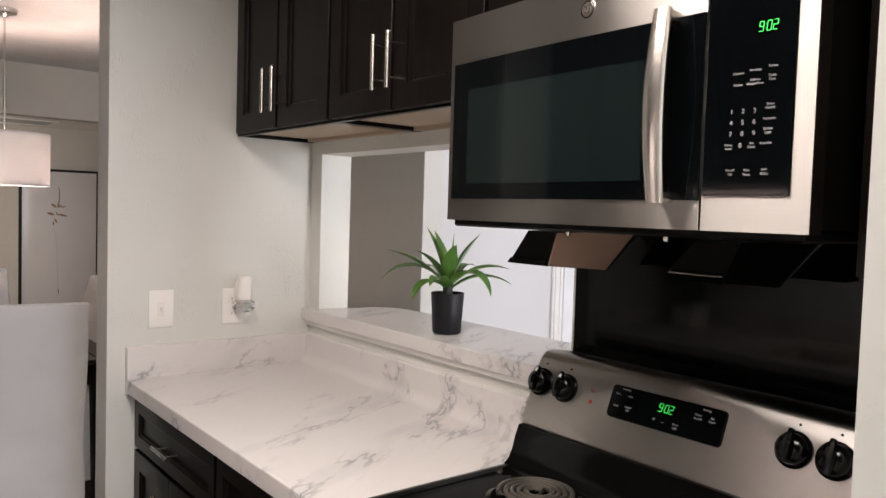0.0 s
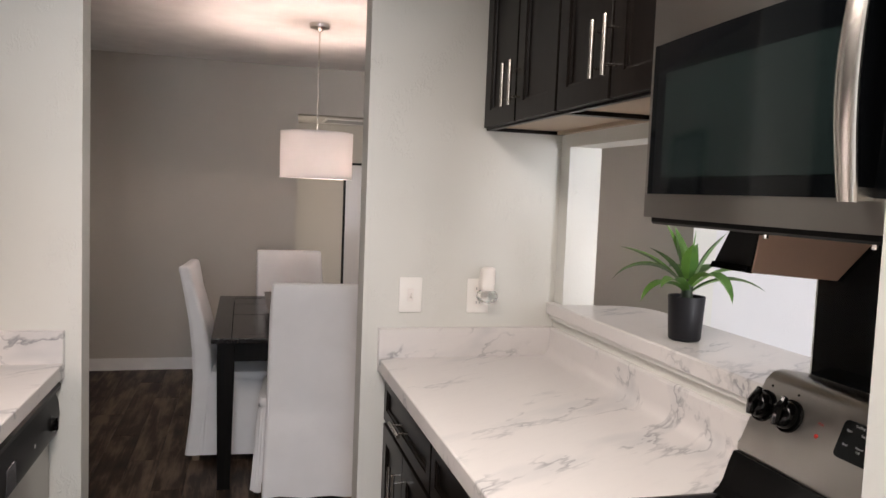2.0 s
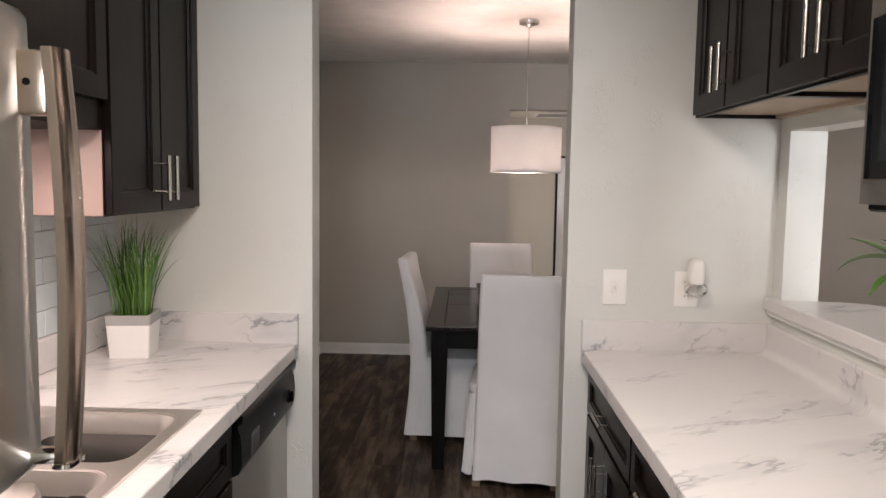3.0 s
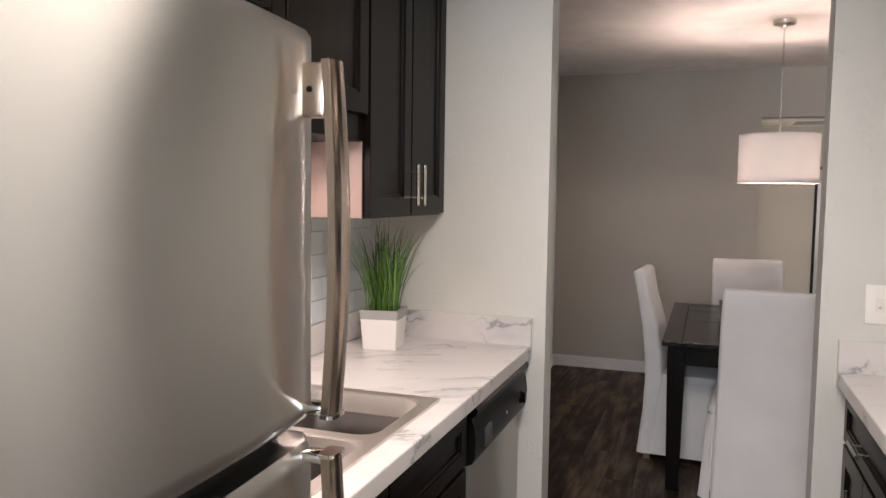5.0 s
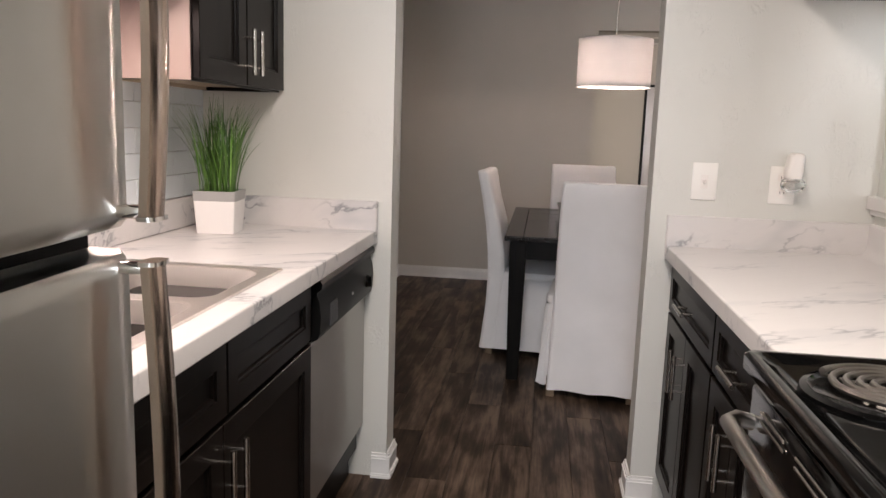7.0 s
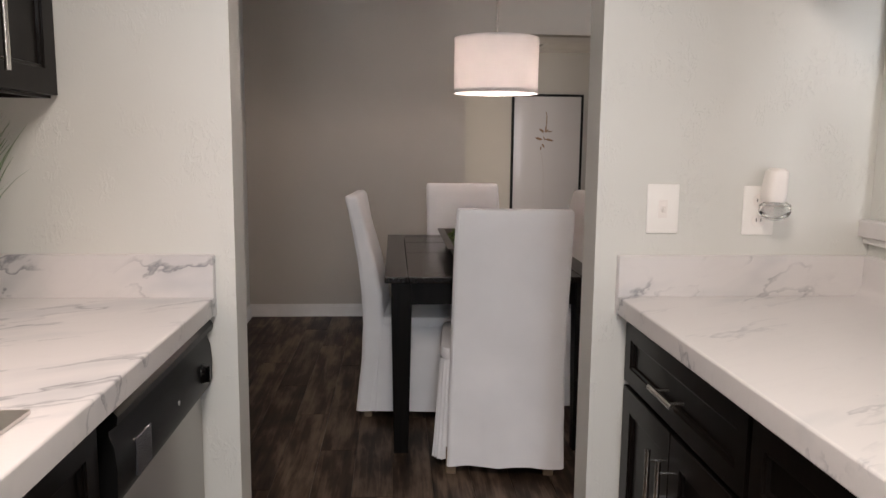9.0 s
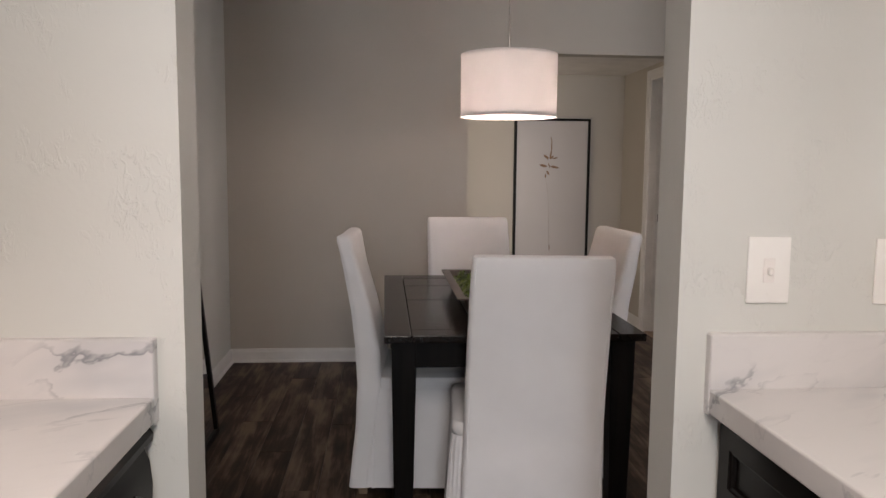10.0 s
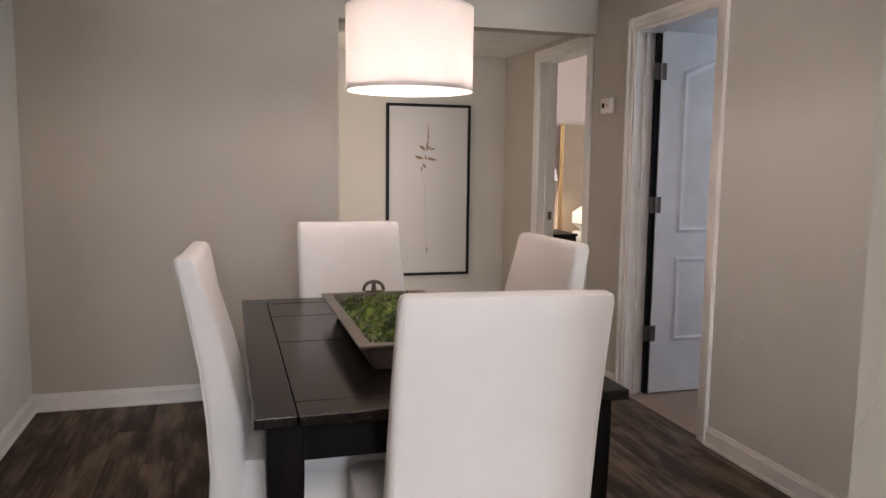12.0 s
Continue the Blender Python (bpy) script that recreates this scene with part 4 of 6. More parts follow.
# door: bowed stainless face in vertical strips
def bowed(bm, y0, y1, z0, z1, x, depth, bow=0.012, n=12):
    rows = []
    for k in range(n + 1):
        y = y0 + (y1 - y0) * k / n
        u = (y - MY0) / (MY1 - MY0) * 2 - 1
        xx = x + bow * u * u
        rows.append([bm.verts.new((xx, y, z0)), bm.verts.new((xx, y, z1)), bm.verts.new((x + depth, y, z1)), bm.verts.new((x + depth, y, z0))])
    for a, b in zip(rows, rows[1:]):
        for k in range(4):
            bm.faces.new((a[k], a[(k + 1) % 4], b[(k + 1) % 4], b[k]))
    bm.faces.new(rows[0][::-1])
    bm.faces.new(rows[-1])
    return bm


bowed(bm, 1.586, MY1, MZ0, MZ1, MX, 0.045)
mdoor = part("door", bm, M_STEELM, mw, "brushed stainless microwave door", smooth=True)
bm = B()
bowed(bm, 1.587, 2.132, 1.496, 1.752, MX - 0.003, 0.01)
part("door_glass", bm, M_BGLASS, mdoor, "black door glass", smooth=True)
bm = B()
bowed(bm, 1.682, 2.086, 1.524, 1.700, MX - 0.004, 0.01)
part("door_window", bm, M_MWIN, mdoor, "dim see-through door window", smooth=True)
bm = B()
bowed(bm, MY0, 1.583, MZ0, MZ1, MX, 0.045, n=6)
mpanel = part("control_panel", bm, M_STEELM, mw, smooth=True)
bm = B()
bowed(bm, 1.463, 1.581, 1.503, 1.775, MX - 0.003, 0.01, n=6)
part("keypad", bm, M_BGLASS, mpanel, "black glass keypad with pale print", smooth=True)
bm = B()
rows = []
for k in range(21):
    u = k / 20
    out = MX - 0.026 - 0.013 * math.sin(math.pi * u)
    hw = 0.0145 + 0.003 * math.sin(math.pi * u)
    rows.append([bm.verts.new((out + 0.008 * math.cos(a) * (1 if math.cos(a) < 0 else 0.6), 1.637 + hw * math.sin(a), 1.491 + 0.270 * u)) for a in [2 * math.pi * q / 14 for q in range(14)]])
for r0, r1 in zip(rows, rows[1:]):
    for q in range(14):
        bm.faces.new((r0[q], r0[(q + 1) % 14], r1[(q + 1) % 14], r1[q]))
bm.faces.new(rows[0][::-1])
bm.faces.new(rows[-1])
for za in (1.492, 1.744):
    box(bm, MX - 0.026, MX + 0.004, 1.626, 1.648, za, za + 0.016, 0.003, 2)
part("handle", bm, M_NICKEL, mdoor, "bowed polished door handle", smooth=True)
bm = B()
tube(bm, [(MX + 0.003, 1.795, 1.794), (MX - 0.003, 1.795, 1.794)], 0.014, 20)
badge = part("badge", bm, M_CHROME, mdoor, "round chrome badge", smooth=True)
WORLD_AT[badge] = Matrix()
bm = B()
tube(bm, [(MX - 0.0025, 1.795, 1.794), (MX - 0.0034, 1.795, 1.794)], 0.0115, 20)
part("badge_field", bm, M_HINGE, badge, smooth=True)
bm = B()
for k in range(2):
    tube(bm, [(MX - 0.0038, 1.7985 - 0.007 * k + 0.0034 * math.cos(a), 1.794 + 0.0056 * math.sin(a)) for a in [2 * math.pi * q / 14 for q in range(13)]], 0.0008, 6)
part("badge_relief", bm, M_CHROME, badge)
TXT = Matrix(((0, 0, -1, 0), (-1, 0, 0, 0), (0, 1, 0, 0), (0, 0, 0, 1)))


def key_text(text, size, px, py, material=M_LABEL):
    y = 1.563 - (px - 1258) * 0.000697
    u = (y - MY0) / (MY1 - MY0) * 2 - 1
    lettering(text, size, Matrix.Translation((MX - 0.0036 + 0.012 * u * u, y, 1.752 - py * 0.00071)) @ TXT, material, mpanel)


u = (1.499 - MY0) / (MY1 - MY0) * 2 - 1
clock_digits("9:02", 0.0122, Matrix.Translation((MX - 0.0036 + 0.012 * u * u, 1.499, 1.7195)) @ TXT, M_GREEN, mpanel)
for k, t in enumerate(("1", "2", "3", "4", "5", "6", "7", "8", "9")):
    key_text(t, 0.0085, 1287 + 22.5 * (k % 3), 196 + 20.5 * (k // 3))
key_text("0", 0.0085, 1307, 259)
for t, px, py in (("Popcorn", 1297, 126), ("Beverage", 1330, 122), ("Potato", 1363, 118), ("Reheat", 1297, 147), ("Defrost", 1330, 140), ("Weight/Time", 1330, 147), ("Cook", 1362, 135), ("Time", 1362, 142),
                  ("Timer", 1361, 186), ("On/Off", 1361, 193), ("Turntable", 1360, 212), ("Surface", 1359, 230), ("Light", 1359, 237), ("Vent Fan", 1356, 256), ("Power", 1284, 257), ("Level", 1284, 264),
                  ("Set", 1329, 255), ("Clock", 1329, 262), ("Cancel", 1289, 304), ("Off", 1289, 312), ("Start", 1322, 304), ("Pause", 1322, 312), ("Add", 1355, 303), ("30 Sec", 1355, 311)):
    key_text(t, 0.0044, px, py)
bm = B()
box(bm, MX + 0.02, XP0 - 0.02, MY0 + 0.01, MY1 - 0.01, MZ0 - 0.012, MZ0 + 0.004, 0.004)
part("vent_base", bm, M_BLACKM, mw)
# two fire-stop canisters that hang below the microwave
for y in (1.985, 1.63):
    cn = thing("stovetop_canister", (2.30, y, 1.37), "black wedge-shaped canister hanging under the microwave", "canister", "canisters under the microwave")

    def leaned(bm):
        """Narrow at the top, broad at the foot and set over to one side."""
        for v in bm.verts:
            k = (1.440 - v.co.z) / 0.066
            w = v.co.y
            v.co.y = y - 0.068 + 0.068 * w + k * (0.039 + 0.032 * w)
        return bm
    bm = B()
    prism_y(bm, [(2.195, 1.440), (2.212, 1.384), (2.216, 1.376), (2.40, 1.362), (2.44, 1.446)], 0.0, 1.0)
    part("shell", leaned(bm), M_BLACKM, cn)
    bm = B()
    prism_y(bm, [(2.206, 1.387), (2.209, 1.376), (2.220, 1.3745), (2.220, 1.387)], 0.0, 1.0)
    part("front_lip", leaned(bm), M_BLACK, cn)
    if y < 1.8:
        bm = B()
        tube(bm, [(2.1945, 1.0, 1.440), (2.206, 1.0, 1.388)], 0.0016, 6)
        tube(bm, [(2.2055, 0.99, 1.3875), (2.2055, 0.02, 1.3875)], 0.0016, 6)
        part("edge_strip", leaned(bm), M_NICKEL, cn, "thin bright metal edge")
    bm = B()
    # on the first canister a warm reflection is put into the side's colour
    prism_y(bm, [(2.199, 1.438), (2.217, 1.377), (2.385, 1.364), (2.420, 1.443)], -0.05, -0.005)
    part("side_plate", leaned(bm), M_WARMREF if y > 1.8 else M_BLACK, cn, "side with a warm reflection as its colour" if y > 1.8 else "glossy black side")
# small bright fittings on the underside
for y in (1.86, 1.665):
    bm = B()
    tube(bm, [(2.165, y, MZ0 - 0.012), (2.165, y, MZ0 - 0.019)], 0.004, 10)
    part("lamp_screw", bm, M_CHROME, mw, smooth=True)

# ---- sink side ----
LX = 0.911
c = carcass("upper_cabinet", "tall dark espresso wall cabinet with two doors over the sink counter", 1, XL, 0.555, 2.785, YK0, 1.376, 2.42, open_under=True)
for y0, y1, hy in ((2.785, 3.105, 3.078), (3.105, YK0 - 0.004, 3.138)):
    d = front(c, "door", 1, 0.555, y0 + 0.003, y1 - 0.003, 1.381, 2.41)
    bar_handle(d, 1, 0.575, hy, 1.478, 0.132, True)
# thin pale rosy sheet over the exposed lower side
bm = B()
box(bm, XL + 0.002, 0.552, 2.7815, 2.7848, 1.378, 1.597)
part("side_panel", bm, M_SIDE, c, "pale rosy sheet on the cabinet side")
c = carcass("upper_cabinet", "short dark espresso wall cabinet above the sink", 1, XL, 0.555, 1.90, 2.780, 1.598, 2.42)
for y0, y1 in ((1.90, 2.34), (2.34, 2.780)):
    front(c, "door", 1, 0.555, y0 + 0.003, y1 - 0.003, 1.67, 2.41)
lamp_under = thing("cabinet_light", (0.42, 2.30, 1.582), "slim lamp under the cabinet above the sink", "lamp")
bm = B()
box(bm, 0.38, 0.46, 2.02, 2.58, 1.582, 1.597, 0.003)
part("housing", bm, M_PLATE, lamp_under)
c = carcass("upper_cabinet", "deep dark espresso cabinet above the refrigerator", 1, XL, 0.80, 0.96, 1.895, 1.74, 2.42)
for y0, y1, hy in ((0.96, 1.43, 1.40), (1.43, 1.895, 1.46)):
    d = front(c, "door", 1, 0.80, y0 + 0.003, y1 - 0.003, 1.745, 2.41)
    bar_handle(d, 1, 0.82, hy, 1.86, 0.16, True)

c = carcass("sink_cabinet", "dark espresso sink base with false drawer and two doors", 1, XL, 0.862, 1.76, 2.790, 0.10, 0.872, toe=True)
d = front(c, "drawer_front", 1, 0.862, 2.238, 2.775, 0.70, 0.855, rail=0.045)
d = front(c, "drawer_front", 1, 0.862, 1.78, 2.234, 0.70, 0.855, rail=0.045)
for y0, y1, hy in ((1.78, 2.213, 2.182), (2.213, 2.775, 2.244)):
    d = front(c, "door", 1, 0.862, y0, y1, 0.115, 0.690)
    bar_handle(d, 1, 0.882, hy, 0.587, 0.13, True)

# dishwasher
dw = thing("dishwasher", (0.6, 3.11, 0), "stainless dishwasher with a black control panel under the counter", "dishwasher")
bm = B()
box(bm, XL + 0.02, 0.845, 2.796, 3.428, 0.10, 0.868)
part("body", bm, M_BLACKM, dw)
bm = B()
box(bm, 0.846, 0.872, 2.798, 3.426, 0.20, 0.690, 0.004)
part("door_panel", bm, brushed("dishwasher_steel", (0.37, 0.355, 0.33), 0.34, (4, 4, 900), 0.9), dw, "brushed stainless dishwasher front")
bm = B()
prism_y(bm, [(0.846, 0.690), (0.876, 0.688), (0.892, 0.696), (0.899, 0.715), (0.901, 0.760), (0.897, 0.800), (0.890, 0.818), (0.890, 0.826), (0.903, 0.836), (0.905, 0.850), (0.897, 0.861), (0.846, 0.861)], 2.798, 3.426)
ctl = part("control_panel", bm, M_BLACKM, dw, "black control panel with pocket handle", smooth=True)
bm = B()
tube(bm, [(0.898, 3.335, 0.752), (0.906, 3.335, 0.752), (0.911, 3.335, 0.752)], [0.024, 0.022, 0.019], 16)
box(bm, 0.909, 0.917, 3.330, 3.340, 0.733, 0.771, 0.002)
part("knob", bm, M_BLACK, ctl, smooth=True)
bm = B()
box(bm, 0.898, 0.9018, 2.885, 2.965, 0.712, 0.778, 0.001)
part("label_window", bm, plain("smoked_label", (0.05, 0.05, 0.055), 0.25, var=0.3, scale=60), ctl)
bm = B()
tube(bm, [(0.899, 3.14, 0.752), (0.9025, 3.14, 0.752)], 0.005, 10)
part("button", bm, M_LABEL, ctl)
bm = B()
box(bm, XL + 0.02, 0.82, 2.80, 3.424, 0.0, 0.10)
part("toe_panel", bm, M_BLACKM, dw)
bm = B()
box(bm, 0.838, 0.850, 2.80, 3.424, 0.105, 0.195, 0.002)
part("lower_panel", bm, M_BLACKM, dw)

# worktop with a sink cut-out
top = thing("countertop", (0.6, 2.6, 0.875), "white marble-look laminate worktop with a sink", "countertop")
SX0, SX1, SY0, SY1 = 0.415, 0.850, 1.905, 2.640
bm = B()
EDGE = LX - 0.02
for q in ((XL, EDGE, 1.745, SY0 + 0.012), (XL, EDGE, SY1 - 0.012, YK0 - 0.021), (XL, SX0 + 0.012, SY0 + 0.012, SY1 - 0.012), (SX1 - 0.012, EDGE, SY0 + 0.012, SY1 - 0.012)):
    box(bm, *q, 0.874, 0.915)
bmesh.ops.remove_doubles(bm, verts=bm.verts[:], dist=0.0005)
part("worktop", bm, M_MARBLE, top)
bm = B()
prism_y(bm, [(EDGE, 0.868), (LX - 0.004, 0.868), (LX, 0.872)] + [(LX - 0.005 + 0.005 * math.cos(radians(a)), 0.910 + 0.005 * math.sin(radians(a))) for a in range(0, 91, 15)] + [(EDGE, 0.915)], 1.745, YK0 - 0.021)
part("rolled_edge", bm, M_MARBLE, top, smooth=True)
bm = B()
box(bm, XL + 0.021, LX + 0.002, YK0 - 0.020, YK0 + 0.002, 0.866, 1.016, 0.0025)
part("upstand", bm, M_MARBLE, top)
bm = B()
box(bm, XL, XL + 0.020, 1.745, YK0, 0.916, 1.016, 0.004)
part("upstand", bm, M_MARBLE, top)

# sink: rim and two bowls
sk = thing("sink", (0.63, 2.27, 0.75), "drop-in stainless double-bowl sink", "sink")
bm = B()
BO = [(0.500, 0.822, 1.940, 2.255), (0.500, 0.822, 2.290, 2.605)]
for q in ((SX0, BO[0][0], SY0, SY1), (BO[0][1], SX1, SY0, SY1), (BO[0][0], BO[0][1], SY0, BO[0][2]), (BO[0][0], BO[0][1], BO[0][3], BO[1][2]), (BO[0][0], BO[0][1], BO[1][3], SY1)):
    box(bm, *q, 0.9155, 0.921)
for x0, x1, y0, y1 in BO:
    for cx, sx in ((x0, 1), (x1, -1)):
        for cy, sy in ((y0, 1), (y1, -1)):
            r = 0.055
            flat_z(bm, [(cx, cy)] + [(cx + sx * r * (1 - math.cos(radians(a))), cy + sy * r * (1 - math.sin(radians(a)))) for a in range(0, 91, 15)], 0.9158, 0.9208)
part("rim", bm, M_SINK, sk, "flat stainless sink rim")
for x0, x1, y0, y1 in BO:
    bm = B()
    cx, cy, hx, hy = (x0 + x1) / 2, (y0 + y1) / 2, (x1 - x0) / 2, (y1 - y0) / 2
    loft(bm, [(0.9212, cx, cy, hx + 0.006, hy + 0.006, 0.05), (0.919, cx, cy, hx - 0.006, hy - 0.006, 0.05), (0.89, cx, cy, hx - 0.012, hy - 0.012, 0.05), (0.77, cx, cy, hx - 0.022, hy - 0.022, 0.05), (0.745, cx, cy, hx - 0.05, hy - 0.05, 0.05), (0.742, cx, cy, 0.03, 0.03, 0.03)], cap=False)
    bm.faces.new([v for v in bm.verts if abs(v.co.z - 0.742) < 1e-4])
    part("bowl", bm, M_SINK, sk, smooth=True)

# outlet on the tiles
o = thing("outlet", (XL + 0.012, 2.86, 1.19), "ivory outlet plate on the tiled wall", "outlet")
bm = B()
box(bm, XL + 0.0095, XL + 0.015, 2.82, 2.90, 1.13, 1.25, 0.002)
part("plate", bm, M_PLATE, o)
bm = B()
box(bm, XL + 0.0145, XL + 0.017, 2.84, 2.88, 1.15, 1.23, 0.001)
part("socket", bm, M_WAX, o)

# ---- refrigerator ----
fr = thing("refrigerator", (0.65, 1.345, 0), "stainless top-freezer refrigerator with bowed handles", "refrigerator")
FY0, FY1, FX = 0.965, 1.722, 1.0
bm = B()
box(bm, 0.30, 0.925, FY0 + 0.004, FY1 - 0.004, 0.02, 1.655, 0.004)
part("body", bm, M_POTG, fr, "grey cabinet sides")


def bowed_door(z0, z1):
    bm = B()
    n = 24
    rows = []
    for k in range(n + 1):
        u = k / n
        y = FY0 + (FY1 - FY0) * u
        e = min(u, 1 - u)
        x = FX + 0.020 * (1 - (2 * u - 1) ** 2) - 0.018 * max(0, 1 - e / 0.022) ** 2
        rows.append([bm.verts.new((0.932, y, z0)), bm.verts.new((x - 0.008, y, z0)), bm.verts.new((x, y, z0 + 0.010)), bm.verts.new((x + 0.0005, y, z0 + 0.024)), bm.verts.new((x + 0.0005, y, z1 - 0.024)), bm.verts.new((x, y, z1 - 0.010)), bm.verts.new((x - 0.008, y, z1)), bm.verts.new((0.932, y, z1))])
    for a, b in zip(rows, rows[1:]):
        for k in range(8):
            bm.faces.new((a[k], a[(k + 1) % 8], b[(k + 1) % 8], b[k]))
    bm.faces.new(rows[0][::-1])
    bm.faces.new(rows[-1])
    return bm


FH = 1.658
door_up = part("freezer_door", bowed_door(1.153, FH), M_STEELV, fr, "bowed brushed stainless freezer door", smooth=True)
door_low = part("fridge_door", bowed_door(0.06, 1.122), M_STEELV, fr, "bowed brushed stainless refrigerator door", smooth=True)
bm = B()
box(bm, 0.926, 0.940, FY0 + 0.010, FY1 - 0.010, 1.120, 1.155)
part("door_gap", bm, M_BLACKM, fr)
bm = B()
box(bm, 0.86, 0.97, FY1 - 0.10, FY1 - 0.02, 1.656, 1.672, 0.004)
part("hinge_cover", bm, M_POTG, fr)


def fridge_handle(parent, z0, z1, feet):
    """A broad bowed bar with rounded edges, on a long foot at one end and a short one at the other."""
    bm = B()
    y = FY1 - 0.044
    n = 20
    rows = []
    for k in range(n + 1):
        u = k / n
        z = z0 + (z1 - z0) * u
        out = 1.040 + 0.011 * math.sin(math.pi * u)
        hw = 0.0175 + 0.002 * math.sin(math.pi * u)
        rows.append([bm.verts.new((out + dx, y + dy * hw, z)) for dx, dy in ((-0.009, -0.7), (-0.006, -1.0), (0.004, -1.0), (0.009, -0.72), (0.011, 0.0), (0.009, 0.72), (0.004, 1.0), (-0.006, 1.0), (-0.009, 0.7))])
    m = len(rows[0])
    for a, b in zip(rows, rows[1:]):
        for k in range(m):
            bm.faces.new((a[k], a[(k + 1) % m], b[(k + 1) % m], b[k]))
    bm.faces.new(rows[0][::-1])
    bm.faces.new(rows[-1])
    bar = part("handle", bm, M_HANDLE, parent, "bowed brown steel handle", smooth=True)
    WORLD_AT[bar] = Matrix()
    for za, zb in feet:
        bm = B()
        box(bm, 0.998, 1.036, y - 0.014, y + 0.014, za, zb, 0.004, 2)
        part("foot", bm, M_HANDLE if zb - za > 0.03 else M_CHROME, bar, smooth=True)
        if zb - za > 0.03:
            bm = B()
            tube(bm, [(1.016, y - 0.0135, (za + zb) / 2), (1.016, y - 0.0150, (za + zb) / 2)], 0.004, 12)
            part("screw", bm, M_BLACKM, bar)
        else:
            bm = B()
            zc = za - 0.002 if abs(za - z0) < 0.02 else zb - 0.003
            loft(bm, [(zc, 1.041, y, 0.012, 0.0195, 0.008), (zc + 0.005, 1.041, y, 0.012, 0.0195, 0.008)], 4)
            part("end_cap", bm, M_CHROME, bar, "bright chrome end", smooth=True)
    return bar


fridge_handle(door_up, 1.166, 1.615, ((1.166, 1.180), (1.545, 1.613)))
fridge_handle(door_low, 0.55, 1.116, ((1.102, 1.116), (0.552, 0.62)))

# ---- switch, outlet and wax warmer on the end wall ----
sw = thing("light_switch", (1.995, YK0, 1.07), "ivory toggle light switch plate", "light switch")
bm = B()
box(bm, 1.956, 2.036, YK0 - 0.006, YK0, 1.070, 1.191, 0.003, 2)
part("plate", bm, M_PLATE, sw, smooth=True)
bm = B()
box(bm, 1.985, 2.007, YK0 - 0.0075, YK0 - 0.005, 1.108, 1.152, 0.001)
part("toggle_frame", bm, M_WAX, sw)
bm = B()
box(bm, 1.991, 2.001, YK0 - 0.018, YK0 - 0.006, 1.122, 1.136, 0.003)
part("toggle", bm, M_WAX, sw)
for z in (1.087, 1.173):
    bm = B()
    tube(bm, [(1.996, YK0 - 0.0055, z), (1.996, YK0 - 0.0068, z)], 0.003, 8)
    part("screw", bm, M_PLATE, sw)
ot = thing("outlet", (2.238, YK0, 1.067), "ivory outlet plate beside the switch", "outlet")
bm = B()
box(bm, 2.198, 2.278, YK0 - 0.006, YK0, 1.067, 1.188, 0.003, 2)
part("plate", bm, M_PLATE, ot, smooth=True)
for z in (1.103, 1.152):
    bm = B()
    tube(bm, [(2.238, YK0 - 0.005, z), (2.238, YK0 - 0.0078, z)], 0.017, 20)
    part("socket", bm, M_WAX, ot)
    for dx in (-0.006, 0.006):
        bm = B()
        box(bm, 2.237 + dx, 2.239 + dx, YK0 - 0.0082, YK0 - 0.0075, z - 0.003, z + 0.005)
        part("slot", bm, M_BLACKM, ot)
wx = thing("plug_in_warmer", (2.255, YK0 - 0.035, 1.11), "plug-in scent warmer of white plastic and clear glass", "air freshener")
bm = B()
loft(bm, [(1.150, 2.258, YK0 - 0.034, 0.022, 0.024, 0.012), (1.17, 2.258, YK0 - 0.034, 0.026, 0.026, 0.014), (1.225, 2.262, YK0 - 0.036, 0.024, 0.024, 0.016), (1.232, 2.263, YK0 - 0.036, 0.017, 0.018, 0.014)])
part("cap", bm, M_WAX, wx, smooth=True)
bm = B()
turned(bm, [(0.014, 1.108), (0.030, 1.114), (0.038, 1.130), (0.036, 1.146), (0.024, 1.152), (0.021, 1.150), (0.032, 1.142), (0.034, 1.130), (0.026, 1.119), (0.010, 1.113)], 2.258, YK0 - 0.045, 24)
part("bottle", bm, M_GLASS, wx, "clear glass bottle", smooth=True)
bm = B()
box(bm, 2.24, 2.27, YK0 - 0.022, YK0 - 0.0085, 1.125, 1.160, 0.003)
part("plug", bm, M_WAX, wx)

# ---- kitchen ceiling light, above the view ----
kl = thing("ceiling_light", (1.38, 1.82, 2.35), "long white flush ceiling light", "ceiling light")
bm = B()
loft(bm, [(2.352, 1.38, 1.82, 0.265, 0.480, 0.04), (2.362, 1.38, 1.82, 0.285, 0.500, 0.05), (2.425, 1.38, 1.82, 0.295, 0.510, 0.05), (2.449, 1.38, 1.82, 0.310, 0.525, 0.03)])
part("housing", bm, M_TRIM, kl, smooth=True)


